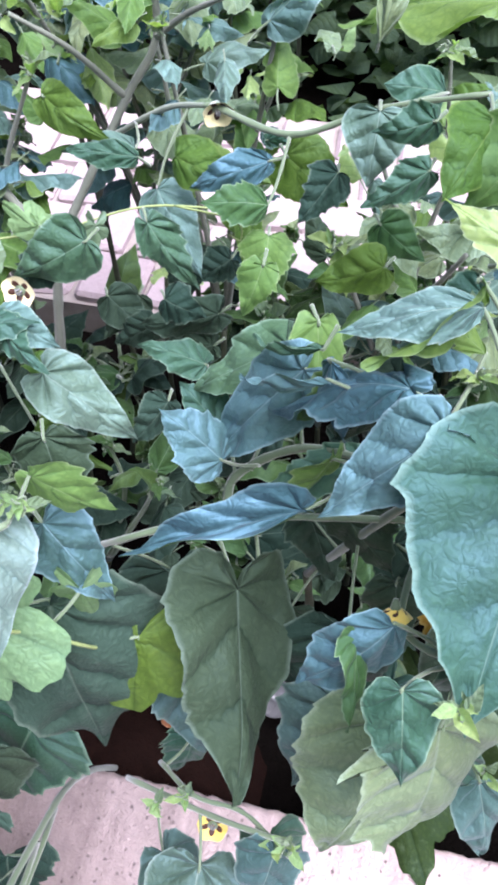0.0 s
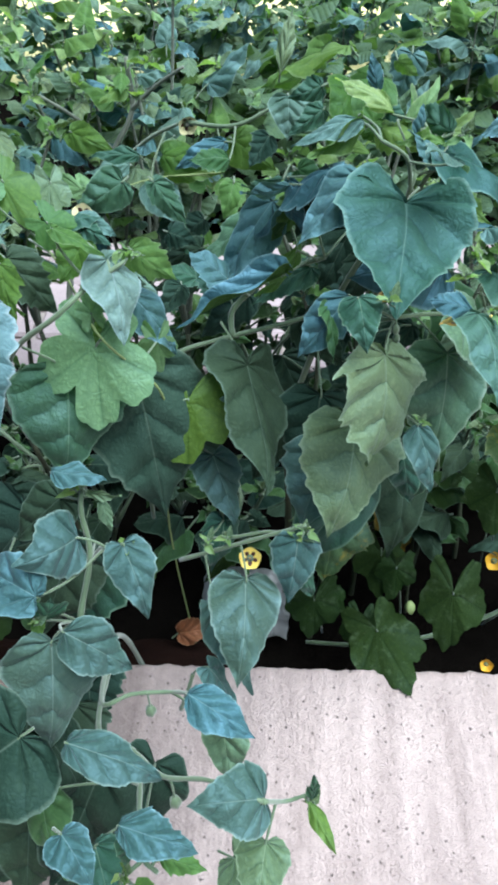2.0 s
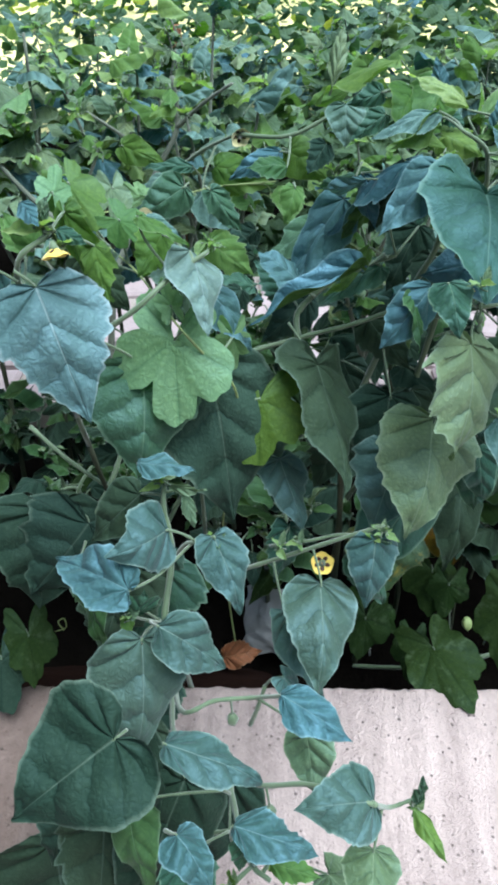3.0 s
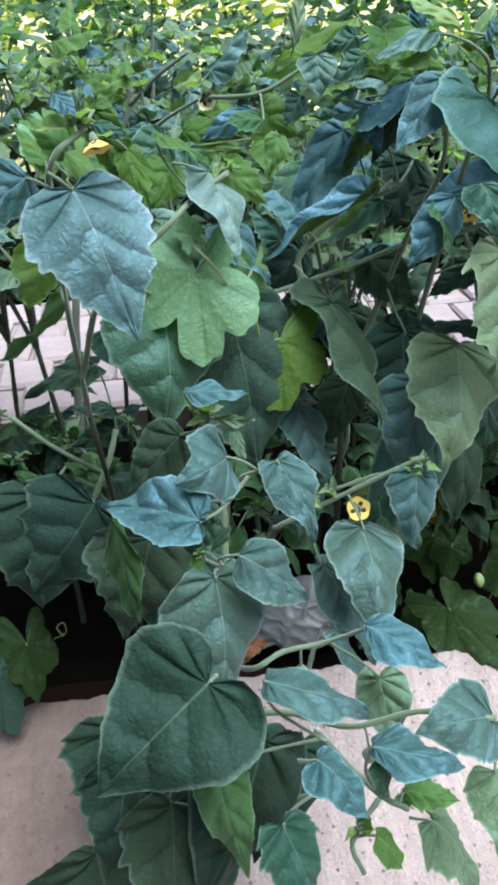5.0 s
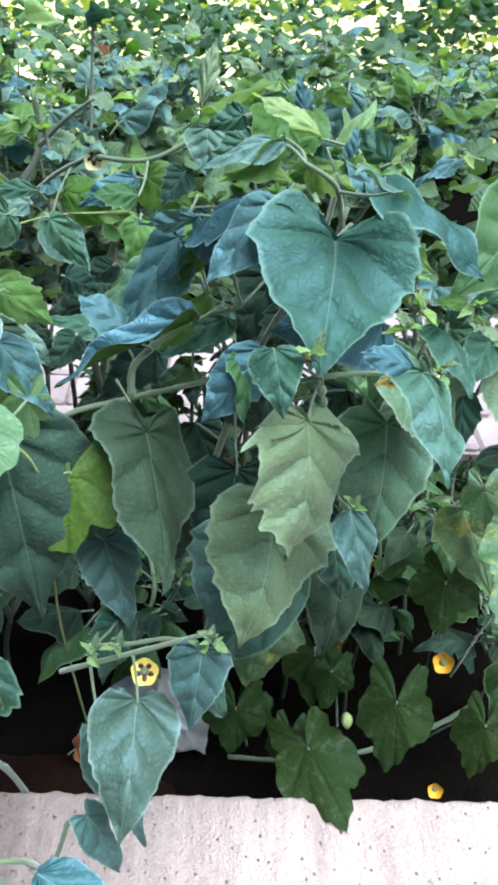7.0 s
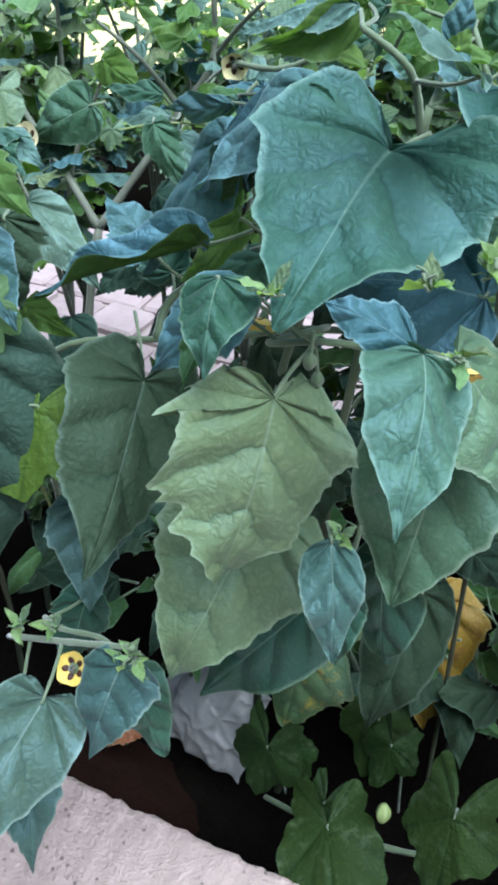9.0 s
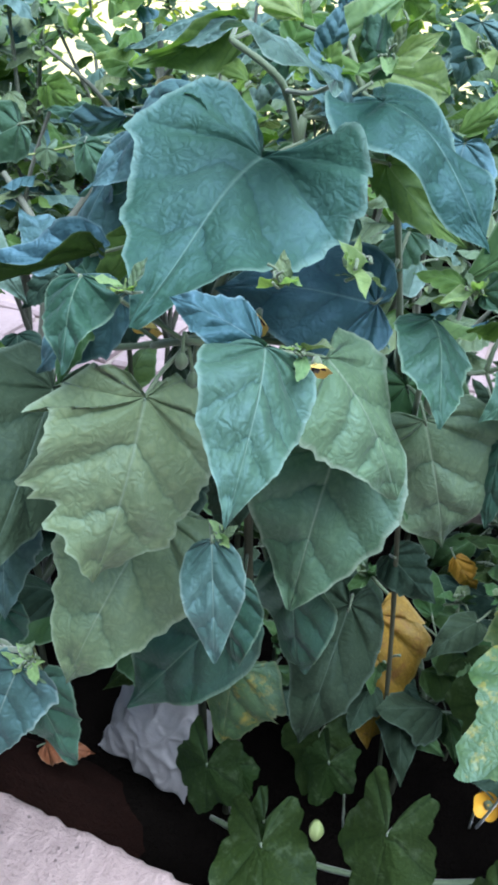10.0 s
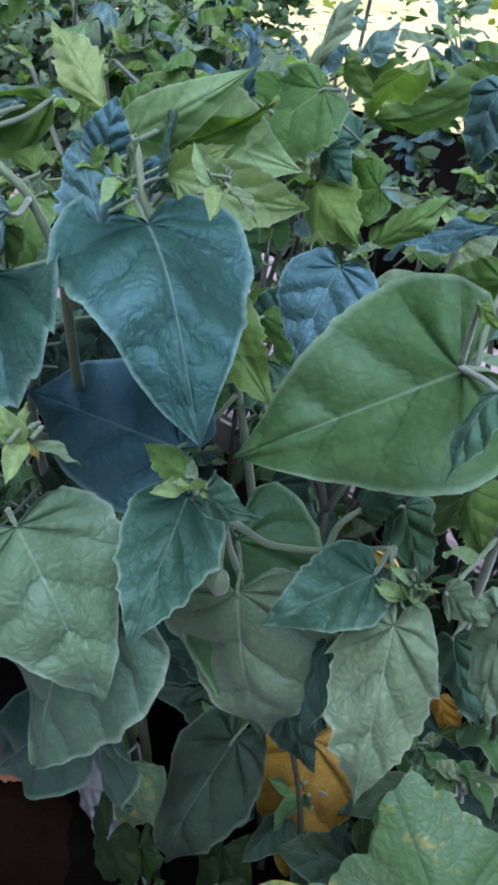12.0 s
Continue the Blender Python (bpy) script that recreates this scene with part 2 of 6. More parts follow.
LEAF_BROWN = leaf_material("dry_brown_leaf", (0.20, 0.07, 0.03), (0.38, 0.15, 0.07), (0.42, 0.22, 0.12), sheen=0.0, trans=0.15, gloss=0.3)
STEM = plain_material("hairy_stem", (0.058, 0.10, 0.046), (0.135, 0.19, 0.105), 90, 0.6, 0.3, 0.0006, sheen=0.4)
STEM_GREY = plain_material("woody_stem", (0.085, 0.10, 0.072), (0.17, 0.19, 0.145), 70, 0.75, 0.5, 0.001, sheen=0.2)
# lower stems: a darker copy, the shade under the leaves put into the colour
STEM_LOW = plain_material("shade_dark_stem", (0.030, 0.040, 0.022), (0.075, 0.085, 0.048), 80, 0.75, 0.5, 0.001)
TENDRIL = plain_material("tendril", (0.14, 0.20, 0.06), (0.26, 0.32, 0.13), 90, 0.6)
PETAL = plain_material("yellow_petal", (0.62, 0.42, 0.05), (0.78, 0.60, 0.14), 120, 0.6, 0.2, 0.0005, sheen=0.3)
PETAL_PALE = plain_material("pale_yellow_petal", (0.70, 0.62, 0.28), (0.80, 0.75, 0.45), 120, 0.6, 0.2, 0.0005, sheen=0.3)
PETAL_ORANGE = plain_material("orange_petal", (0.46, 0.22, 0.01), (0.60, 0.36, 0.03), 120, 0.6)
BLOTCH = plain_material("dark_throat_spot", (0.025, 0.008, 0.006), (0.07, 0.025, 0.012), 200, 0.6)
ANTHER = plain_material("anther", (0.10, 0.11, 0.12), (0.22, 0.22, 0.20), 200, 0.6)
CONCRETE = concrete_material()
# near-black base: the plants' shade over the bed is put into the colour
SOIL = plain_material("shade_dark_soil", (0.0025, 0.0023, 0.0019), (0.0090, 0.0075, 0.0062), 40, 0.95, 1.0, 0.012, spec=0.0)
# red clay with the bed's shade put into its near-black base
CLAY = plain_material("shade_dark_red_clay", (0.005, 0.0027, 0.002), (0.024, 0.0105, 0.0075), 60, 0.9, 1.0, 0.006, spec=0.05)
PLASTIC = plain_material("grey_plastic", (0.12, 0.122, 0.125), (0.27, 0.27, 0.265), 14, 0.32, 0.3, 0.004, spec=0.5)
PAVER = plain_material("pink_grey_paver", (0.21, 0.165, 0.165), (0.41, 0.335, 0.335), 22, 0.85, 0.6, 0.003, spec=0.25)
MORTAR = plain_material("sandy_joint", (0.20, 0.17, 0.15), (0.33, 0.29, 0.26), 50, 0.95, 0.8, 0.004, spec=0.1)
PLASTER = plain_material("wall_plaster", (0.50, 0.46, 0.41), (0.70, 0.66, 0.60), 5, 0.9, 0.4, 0.004)
# far grass: full sun is put into this very pale yellow base
FAR_GRASS = plain_material("sun_pale_grass", (0.66, 0.56, 0.20), (0.94, 0.87, 0.50), 3.5, 0.95, 0.8, 0.03)
HEDGE = leaf_material("hedge_leaf", (0.045, 0.092, 0.044), (0.115, 0.185, 0.095), (0.11, 0.17, 0.07), sheen=0.1, trans=0.35, gloss=0.4)
# lit leaf copy: the far shrubs' sunlight is put into the yellow
SUNLEAF = leaf_material("sunlit_leaf", (0.20, 0.22, 0.03), (0.42, 0.40, 0.07), (0.4, 0.4, 0.1), sheen=0.0, trans=0.45, gloss=0.2)
POST = plain_material("rusty_post", (0.16, 0.06, 0.03), (0.34, 0.14, 0.07), 20, 0.8, 0.5, 0.003)


# ---- shapes ----
def thing(name, at, label, category, group="", kind=""):
    ob = new(name)
    ob.location = at
    ob.empty_display_size = 0.02
    return tagged(ob, label, category, group, kind)


def mesh_of(name, verts, faces, mats, uvs=None, slots=None, smooth=True):
    me = bpy.data.meshes.new(name)
    me.from_pydata([tuple(v) for v in verts], [], faces)
    for m in mats if isinstance(mats, (list, tuple)) else [mats]:
        me.materials.append(m)
    if uvs is not None:
        lay = me.uv_layers.new(name="UVMap")
        idx = np.empty(len(me.loops), dtype=np.int32)
        me.loops.foreach_get("vertex_index", idx)
        lay.data.foreach_set("uv", np.asarray(uvs, dtype=np.float32)[idx].ravel())
    if slots is not None:
        me.polygons.foreach_set("material_index", np.asarray(slots, dtype=np.int32))
    me.polygons.foreach_set("use_smooth", [smooth] * len(me.polygons))
    me.update()
    return me


def part(name, me, parent, label="", m=None):
    """One mesh object under a thing or a part; m is its pose in the world."""
    ob = new(name, me)
    if parent is not None:
        ob.parent = parent
        root = parent.matrix_basis if parent.parent is None else parent.parent.matrix_basis @ parent.matrix_basis
        ob.matrix_basis = root.inverted() @ (m if m is not None else Matrix.Identity(4))
    elif m is not None:
        ob.matrix_basis = m
    if label:
        ob["label"] = label
    return ob


def from_bm(name, bm, mats, smooth=False):
    me = bpy.data.meshes.new(name)
    bm.to_mesh(me)
    bm.free()
    for m in mats if isinstance(mats, (list, tuple)) else [mats]:
        me.materials.append(m)
    me.polygons.foreach_set("use_smooth", [smooth] * len(me.polygons))
    return me


def spline(points, steps=6):
    """A smooth line through the points."""
    p = [Vector(q) for q in points]
    if len(p) < 3:
        return [p[0].lerp(p[-1], i / steps) for i in range(steps + 1)]
    p = [p[0] * 2 - p[1]] + p + [p[-1] * 2 - p[-2]]
    out = []
    for i in range(1, len(p) - 2):
        for k in range(steps):
            t = k / steps
            a, b, c, d = p[i - 1:i + 3]
            out.append(0.5 * ((2 * b) + (c - a) * t + (2 * a - 5 * b + 4 * c - d) * t * t + (3 * b - a - 3 * c + d) * t ** 3))
    return out + [p[-2].copy()]


def tube(line, r0, r1, sides=7):
    """Vertices and faces of a tapering stalk along a line, with slight swellings."""
    verts, faces = [], []
    side = Vector((0.3, 1, 0.2))
    for i, q in enumerate(line):
        d = (line[min(i + 1, len(line) - 1)] - line[max(i - 1, 0)]).normalized()
        u = d.cross(side)
        u = u.normalized() if u.length > 1e-4 else d.orthogonal().normalized()
        v = d.cross(u)
        r = (r0 + (r1 - r0) * i / (len(line) - 1)) * (1 + 0.10 * math.sin(i * 2.3))
        for k in range(sides):
            a = 2 * math.pi * k / sides
            verts.append(q + u * (r * math.cos(a)) + v * (r * math.sin(a)))
    for i in range(len(line) - 1):
        for k in range(sides):
            a, b = i * sides + k, i * sides + (k + 1) % sides
            faces.append((a, b, b + sides, a + sides))
    faces.append(tuple(range(sides))[::-1])
    n = len(verts)
    faces.append(tuple(range(n - sides, n)))
    return verts, faces


def stem(parent, points, r0=0.003, r1=0.0018, mat=None, name="stem", label=""):
    v, f = tube(spline(points), r0, r1)
    return part(name, mesh_of(name, v, f, mat or STEM), parent, label)


HEART = ((0.0, 0.0), (0.06, -0.035), (0.17, -0.075), (0.31, -0.06), (0.43, 0.03), (0.495, 0.15), (0.48, 0.28), (0.395, 0.45), (0.27, 0.64), (0.14, 0.81), (0.05, 0.925), (0.0, 1.0))
OVATE = ((0.0, 0.0), (0.12, 0.0), (0.28, 0.04), (0.42, 0.14), (0.5, 0.29), (0.47, 0.45), (0.37, 0.61), (0.22, 0.77), (0.08, 0.91), (0.0, 1.0))
LANCE = ((0.0, 0.0), (0.08, 0.03), (0.2, 0.09), (0.36, 0.18), (0.5, 0.33), (0.46, 0.5), (0.34, 0.67), (0.19, 0.82), (0.06, 0.94), (0.0, 1.0))
CORDATE = ((0.0, 0.0), (0.05, -0.10), (0.14, -0.18), (0.27, -0.19), (0.40, -0.11), (0.48, 0.02), (0.5, 0.14), (0.46, 0.29), (0.37, 0.46), (0.26, 0.63), (0.14, 0.79), (0.05, 0.92), (0.0, 1.0))
FULL = ((0.0, 0.0), (0.06, -0.07), (0.17, -0.12), (0.32, -0.08), (0.44, 0.04), (0.5, 0.18), (0.49, 0.33), (0.42, 0.49), (0.30, 0.66), (0.16, 0.82), (0.06, 0.925), (0.0, 1.0))
OUTLINE = {"heart": HEART, "cordate": CORDATE, "full": FULL, "ovate": OVATE, "lance": LANCE}


def pinnate(style, w, fold, droop, wave, teeth, rng, rows=34, cols=6, nveins=6.5, lift=0.0, relief=1.0):
    """A toothed blade of length 1 along y, upper side +z: rows run from the midrib to the margin, as the side veins do."""
    out = np.array(OUTLINE[style])
    s = np.r_[0, np.cumsum(np.hypot(*np.diff(out, axis=0).T))]
    s /= s[-1]
    k = np.linspace(0, 1, rows + 1)
    mid = np.maximum.accumulate(np.clip(np.interp(k, s, out[:, 1]) - 0.72 * np.interp(k, s, out[:, 0]), 0, 1))
    mid[-1] = 1.0
    verts, uvs, faces, index = [], [], [], {}
    ph = rng.uniform(0, 6.3)
    for sgn in (-1, 1):
        bx, by = np.interp(k, s, out[:, 0]) * w, np.interp(k, s, out[:, 1])
        tooth = np.zeros(rows + 1)
        if teeth:
            for q in range(rng.randint(6, 9)):
                c, h, wd = rng.uniform(0.25, 0.92), rng.uniform(0.35, 1.0), rng.uniform(0.028, 0.05)
                tooth = np.maximum(tooth, h * np.clip(1 - np.abs(k - c) / wd, 0, 1))
            tooth += np.array([rng.uniform(-0.12, 0.12) for _ in k])
        grow = 1 + teeth * tooth * np.clip(k * 8, 0, 1) * np.clip((1 - k) * 8, 0, 1)
        bx = bx * grow
        by = by + teeth * 0.5 * tooth * (1 - k) * np.clip(k * 8, 0, 1)
        wob = rng.uniform(0, 6.3)
        for i in range(rows + 1):
            for j in range(cols + 1):
                if j == 0:
                    if (0, i) not in index:
                        index[(0, i)] = len(verts)
                        verts.append((0.0, mid[i], 0.0))
                        uvs.append((0.0, k[i]))
                    continue
                if i == rows:
                    index[(sgn * j, i)] = index[(0, i)]
                    continue
                f = j / cols
                x = bx[i] * f
                y = mid[i] + (by[i] - mid[i]) * (f + 0.18 * f * (1 - f))
                ridge = abs(math.sin(math.pi * (k[i] * nveins + 0.22 * sgn * f))) ** 0.7
                z = 0.036 * relief * (ridge - 0.6) * math.sin(math.pi * min(f * 1.05, 1.0)) * min(1.0, 5 * (1 - k[i])) + 0.014 * math.sin(math.pi * min(f * 2.2, 1.0))
                z += wave * f * f * math.sin(wob + k[i] * 15.0) * 0.5
                index[(sgn * j, i)] = len(verts)
                verts.append((sgn * x, y, z))
                uvs.append((sgn * f, k[i]))
        for i in range(rows):
            for j in range(cols):
                a, b = index[(sgn * j, i)] if j else index[(0, i)], index[(sgn * (j + 1), i)]
                c, d = index[(sgn * (j + 1), i + 1)], index[(sgn * j, i + 1)] if j else index[(0, i + 1)]
                q = [a, b, c, d]
                q = [v for n, v in enumerate(q) if v not in q[:n]]
                if len(q) > 2:
                    faces.append(tuple(q if sgn > 0 else q[::-1]))
    v = np.array(verts)
    y = np.clip(v[:, 1], -0.1, 1)
    v[:, 2] += -fold * np.abs(v[:, 0]) + droop * 4 * y * (1 - y) + 0.02 * np.sin(ph + y * 5) * v[:, 0] / 0.3
    v[:, 2] += 0.04 * np.sin(ph * 1.7 + v[:, 0] * 7.0) * np.sin(ph * 0.6 + v[:, 1] * 5.5)
    v[:, 2] += lift * np.clip(0.5 - v[:, 1], 0, 1) ** 2 * np.clip(np.abs(v[:, 0]) / 0.35, 0, 1)
    return v, uvs, faces


def palmate(lobes, w, fold, droop, wave, rng, deep=0.42, power=2.0, crena=0.05, rows=90, cols=6):
    """A lobed blade round its stalk's end, tip along +y."""
    th = np.linspace(-2.75, 2.75, rows + 1)
    axes = np.linspace(-2.25, 2.25, lobes) + np.array([rng.uniform(-0.08, 0.08) for _ in range(lobes)])
    half = 2.25 / (lobes - 1)
    r = np.zeros(rows + 1)
    for a in axes:
        ln = (0.66 + 0.34 * math.cos(a * 0.6)) * rng.uniform(0.93, 1.05)
        r = np.maximum(r, ln * (1 - deep * np.abs((th - a) / half) ** power))
    r = np.maximum(r, 0.3)
    r *= 1 + crena * np.abs(np.sin(th * 9.5 + rng.uniform(0, 6))) + np.array([rng.uniform(-0.012, 0.012) for _ in th])
    r *= np.clip((2.9 - np.abs(th)) * 2.6, 0.35, 1)
    verts, uvs, faces = [(0, 0, 0)], [(0.5, 0.0)], []
    wob = rng.uniform(0, 6.3)
    for i in range(rows + 1):
        d = np.min(np.abs(th[i] - axes))
        for j in range(1, cols + 1):
            f = j / cols
            x, y = w * r[i] * f * math.sin(th[i]), r[i] * f * math.cos(th[i])
            z = -0.022 * math.exp(-(d / 0.12) ** 2) * f * (1 - 0.6 * f) + wave * f * f * math.sin(wob + th[i] * 4.5) * 0.5
            z += 0.012 * math.sin(th[i] * 17 + f * 9 + wob) * f
            verts.append((x, y, z))
            uvs.append((0.5, (th[i] + 2.25) / 4.5 * (lobes - 1) / 5.0))
    n = cols
    for i in range(rows):
        a, b = 1 + i * n, 1 + (i + 1) * n
        faces.append((0, b, a))
        for j in range(n - 1):
            faces.append((a + j, b + j, b + j + 1, a + j + 1))
    v = np.array(verts, dtype=float)
    v[:, 2] += -fold * np.abs(v[:, 0]) + droop * (1 - (v[:, 1] ** 2 + v[:, 0] ** 2))
    v[:, 2] -= v[0, 2]
    return v, uvs, faces


count = [0]


def blade(style, w, fold, droop, wave, teeth, seed, rows=34, cols=6, lift=0.0, relief=1.0):
    rng = random.Random(seed)
    if style in OUTLINE:
        return pinnate(style, w, fold, droop, wave, teeth, rng, rows, cols, lift=lift, relief=relief)
    if style == "lobed":
        return palmate(5, w, fold, droop, wave, rng, 0.36, 2.6, 0.07)
    return palmate(5, w * 1.02, fold, droop, wave, rng, 0.28, 1.15, 0.07)


# mean camera position, which leaves face unless given another point
CAMERA_SIDE = (0.02, -0.50, 0.70)


def leaf(parent, base, tip, w=0.75, roll=0, mat=None, style="heart", fold=0.25, droop=0.09, wave=0.09, teeth=0.13, face=None, stalk=None, rim=0.0009, label="", flip=False, lift=0.0, under=None):
    """A leaf from the end of its stalk to its tip, upper side turned to the camera to fit its view, then by roll
    degrees about its midrib.
    """
    count[0] += 1
    b, t = Vector(base), Vector(tip)
    ln = (t - b).length
    y = (t - b) / ln
    z = Vector(face or CAMERA_SIDE) - (b + t) / 2
    z = (z - y * z.dot(y)).normalized()
    z = Matrix.Rotation(radians(roll), 3, y) @ z
    if flip:
        z = -z
    x = y.cross(z)
    rot = Matrix((x, y, z)).transposed().to_4x4()
    v, uvs, faces = blade(style, w * (0.93 if style == "heart" else 1.0), fold, droop, wave, teeth * 2.0, 977 * count[0] + 13, rows=54 if ln > 0.03 else 30, cols=10 if ln > 0.03 else 6, lift=lift, relief=0.4 if mat in (LEAF_YOUNG, LEAF_GREEN) else 1.0)
    v = v * ln
    slots = [0] * len(faces)
    if under:
        # the underside is a skin of its own, a hair below, its light put into the colour
        k = len(v)
        v = np.vstack((v, v - np.array((0, 0, 0.0004))))
        uvs, slots = list(uvs) * 2, slots + [2] * len(faces)
        faces = list(faces) + [tuple(i + k for i in f[::-1]) for f in faces]
    s = rot.inverted().to_3x3() @ ((Vector(stalk) - b) if stalk else (-y * 0.004 - z * 0.012))
    pv, pf = tube(spline([Vector((0, 0.04 * ln, -0.0006)), Vector((0, 0, -0.0005)), Vector((s.x * 0.4, -abs(s.y) * 0.1 + s.y * 0.4, s.z * 0.55)), s], 4), rim * 0.8, rim * 1.25, 5)
    n0 = len(v)
    verts = list(v) + pv
    allf = list(faces) + [tuple(i + n0 for i in f) for f in pf]
    slots += [1] * len(pf)
    me = mesh_of("leaf", verts, allf, [mat or LEAF, STEM] + ([under] if under else []), list(uvs) + [(0.5, 0.5)] * len(pv), slots)
    return part("leaf", me, parent, label, Matrix.Translation(b) @ rot)


def small_blade(seed):
    rng = random.Random(seed)
    v, uv, f = pinnate("lance" if seed % 3 else "ovate", rng.uniform(0.34, 0.58), rng.uniform(-0.9, -0.2), rng.uniform(-0.05, 0.2), 0.1, 0.10, rng, 12, 2)
    return v, uv, f


YOUNG = {}


def tuft(parent, at, up=(0, -0.3, 1), size=0.022, n=7, mat=None, seed=0):
    """Young leaves crowded round the buds at the end of a shoot; each leaf is a piece of its own."""
    rng = random.Random(seed * 31 + 5)
    upv = Vector(up).normalized()
    verts, faces = [], []
    for i in range(5):
        a = Vector(at) + Vector((rng.uniform(-1, 1), rng.uniform(-1, 1), rng.uniform(-0.5, 0.9))) * size * 0.28
        c = a + (upv * 0.3 + Vector((rng.uniform(-0.6, 0.6), rng.uniform(-0.8, 0.1), rng.uniform(-0.7, 0.4)))).normalized() * size * 0.3
        pv, pf = tube(spline([Vector(at) - upv * size * 0.1, a, c], 3), 0.0005, 0.0009 * size / 0.022, 5)
        n0 = len(verts)
        verts += pv
        faces += [tuple(q + n0 for q in g) for g in pf]
    tip = part("shoot_tip", mesh_of("shoot_tip", verts, faces, STEM), parent, "crowded buds and young leaves at the shoot's end")
    mat = mat or LEAF_YOUNG
    for i in range(n + 3):
        a = i * 2.4 + rng.uniform(-0.7, 0.7)
        o = upv.orthogonal().normalized()
        d = (Matrix.Rotation(a, 3, upv) @ o + upv * rng.uniform(-0.3, 2.2) + Vector((rng.uniform(-0.3, 0.3), rng.uniform(-0.4, 0.2), rng.uniform(-0.7, 0.1)))).normalized()
        s = size * (rng.uniform(0.75, 1.2) if i < 3 else rng.uniform(0.25, 0.7))
        kind = mat if i % 3 else LEAF_PALE
        key = (kind.name, rng.randrange(7))
        if key not in YOUNG:
            v, uv, f = small_blade(key[1] + 40)
            YOUNG[key] = mesh_of("young_leaf", v * 0.02, f, kind, uv)
        z = (upv - d * upv.dot(d)).normalized()
        z = Matrix.Rotation(rng.uniform(-0.6, 0.6), 3, d) @ z
        off = Vector((rng.uniform(-1, 1), rng.uniform(-1, 1), rng.uniform(-1, 0.6))) * size * 0.16
        part("young_leaf", YOUNG[key], tip, "", Matrix.Translation(Vector(at) + off) @ Matrix((d.cross(z), d, z)).transposed().to_4x4() @ Matrix.Diagonal((s * 50, s * 50, s * 50, 1)))
    return tip


def flower(parent, at, towards, size=0.019, mat=None, spots=True, cup=0.35):
    """Five-cornered bell flower with dark throat spots."""
    z = (Vector(towards) - Vector(at)).normalized()
    x = z.orthogonal().normalized()
    m = Matrix.Translation(at) @ Matrix((x, z.cross(x), z)).transposed().to_4x4()
    verts, faces = [(0, 0, -0.45 * size * cup)], []
    rings, seg = 6, 40
    for j in range(1, rings + 1):
        f = j / rings
        for i in range(seg):
            a = 2 * math.pi * i / seg
            r = 0.5 * size * f * (1 + 0.05 * f * math.cos(5 * a)) * (1 + 0.02 * math.sin(3 * a + 1))
            verts.append((r * math.cos(a), r * math.sin(a), size * cup * (f ** 1.6 - 1) * 0.9 + 0.03 * size * f * math.sin(5 * a + 1)))
    for i in range(seg):
        faces.append((0, 1 + i, 1 + (i + 1) % seg))
        for j in range(rings - 1):
            a, b = 1 + j * seg + i, 1 + j * seg + (i + 1) % seg
            faces.append((a, a + seg, b + seg, b))
    cor = part("flower", mesh_of("flower", verts, faces, mat or PETAL), parent, "yellow five-cornered flower with dark throat spots" if spots else "", m)
    # calyx
    v, f = tube([Vector((0, 0, -size * (0.75 * cup + 0.3))), Vector((0, 0, -size * (0.75 * cup + 0.1))), Vector((0, 0, -size * cup * 0.62))], 0.0012, size * 0.2, 8)
    part("calyx", mesh_of("calyx", v, f, STEM), cor, "green calyx", m)
    if spots:
        for i in range(5):
            a = 2 * math.pi * (i + 0.5) / 5
            bm = bmesh.new()
            bmesh.ops.create_uvsphere(bm, u_segments=8, v_segments=5, radius=1.0)
            r = 0.23 * size
            zz = size * cup * ((r / (0.5 * size)) ** 1.6 - 1) * 0.9
            bmesh.ops.transform(bm, matrix=Matrix.Translation((r * math.cos(a), r * math.sin(a), zz + 0.0003)) @ Matrix.Rotation(a, 4, "Z") @ Matrix.Rotation(-0.45, 4, "Y") @ Matrix.Diagonal((0.15 * size, 0.105 * size, 0.02 * size, 1)), verts=bm.verts)
            part("throat_spot", from_bm("throat_spot", bm, BLOTCH, True), cor, "dark brown spot", m)
        bm = bmesh.new()
        for i in range(5):
            a = 2 * math.pi * i / 5
            bmesh.ops.create_uvsphere(bm, u_segments=6, v_segments=5, radius=1.0, matrix=Matrix.Translation((0.07 * size * math.cos(a), 0.07 * size * math.sin(a), -0.25 * size * cup)) @ Matrix.Diagonal((0.035 * size, 0.035 * size, 0.09 * size, 1)))
        part("stamen_column", from_bm("stamen_column", bm, ANTHER, True), cor, "grey anthers", m)
    return cor


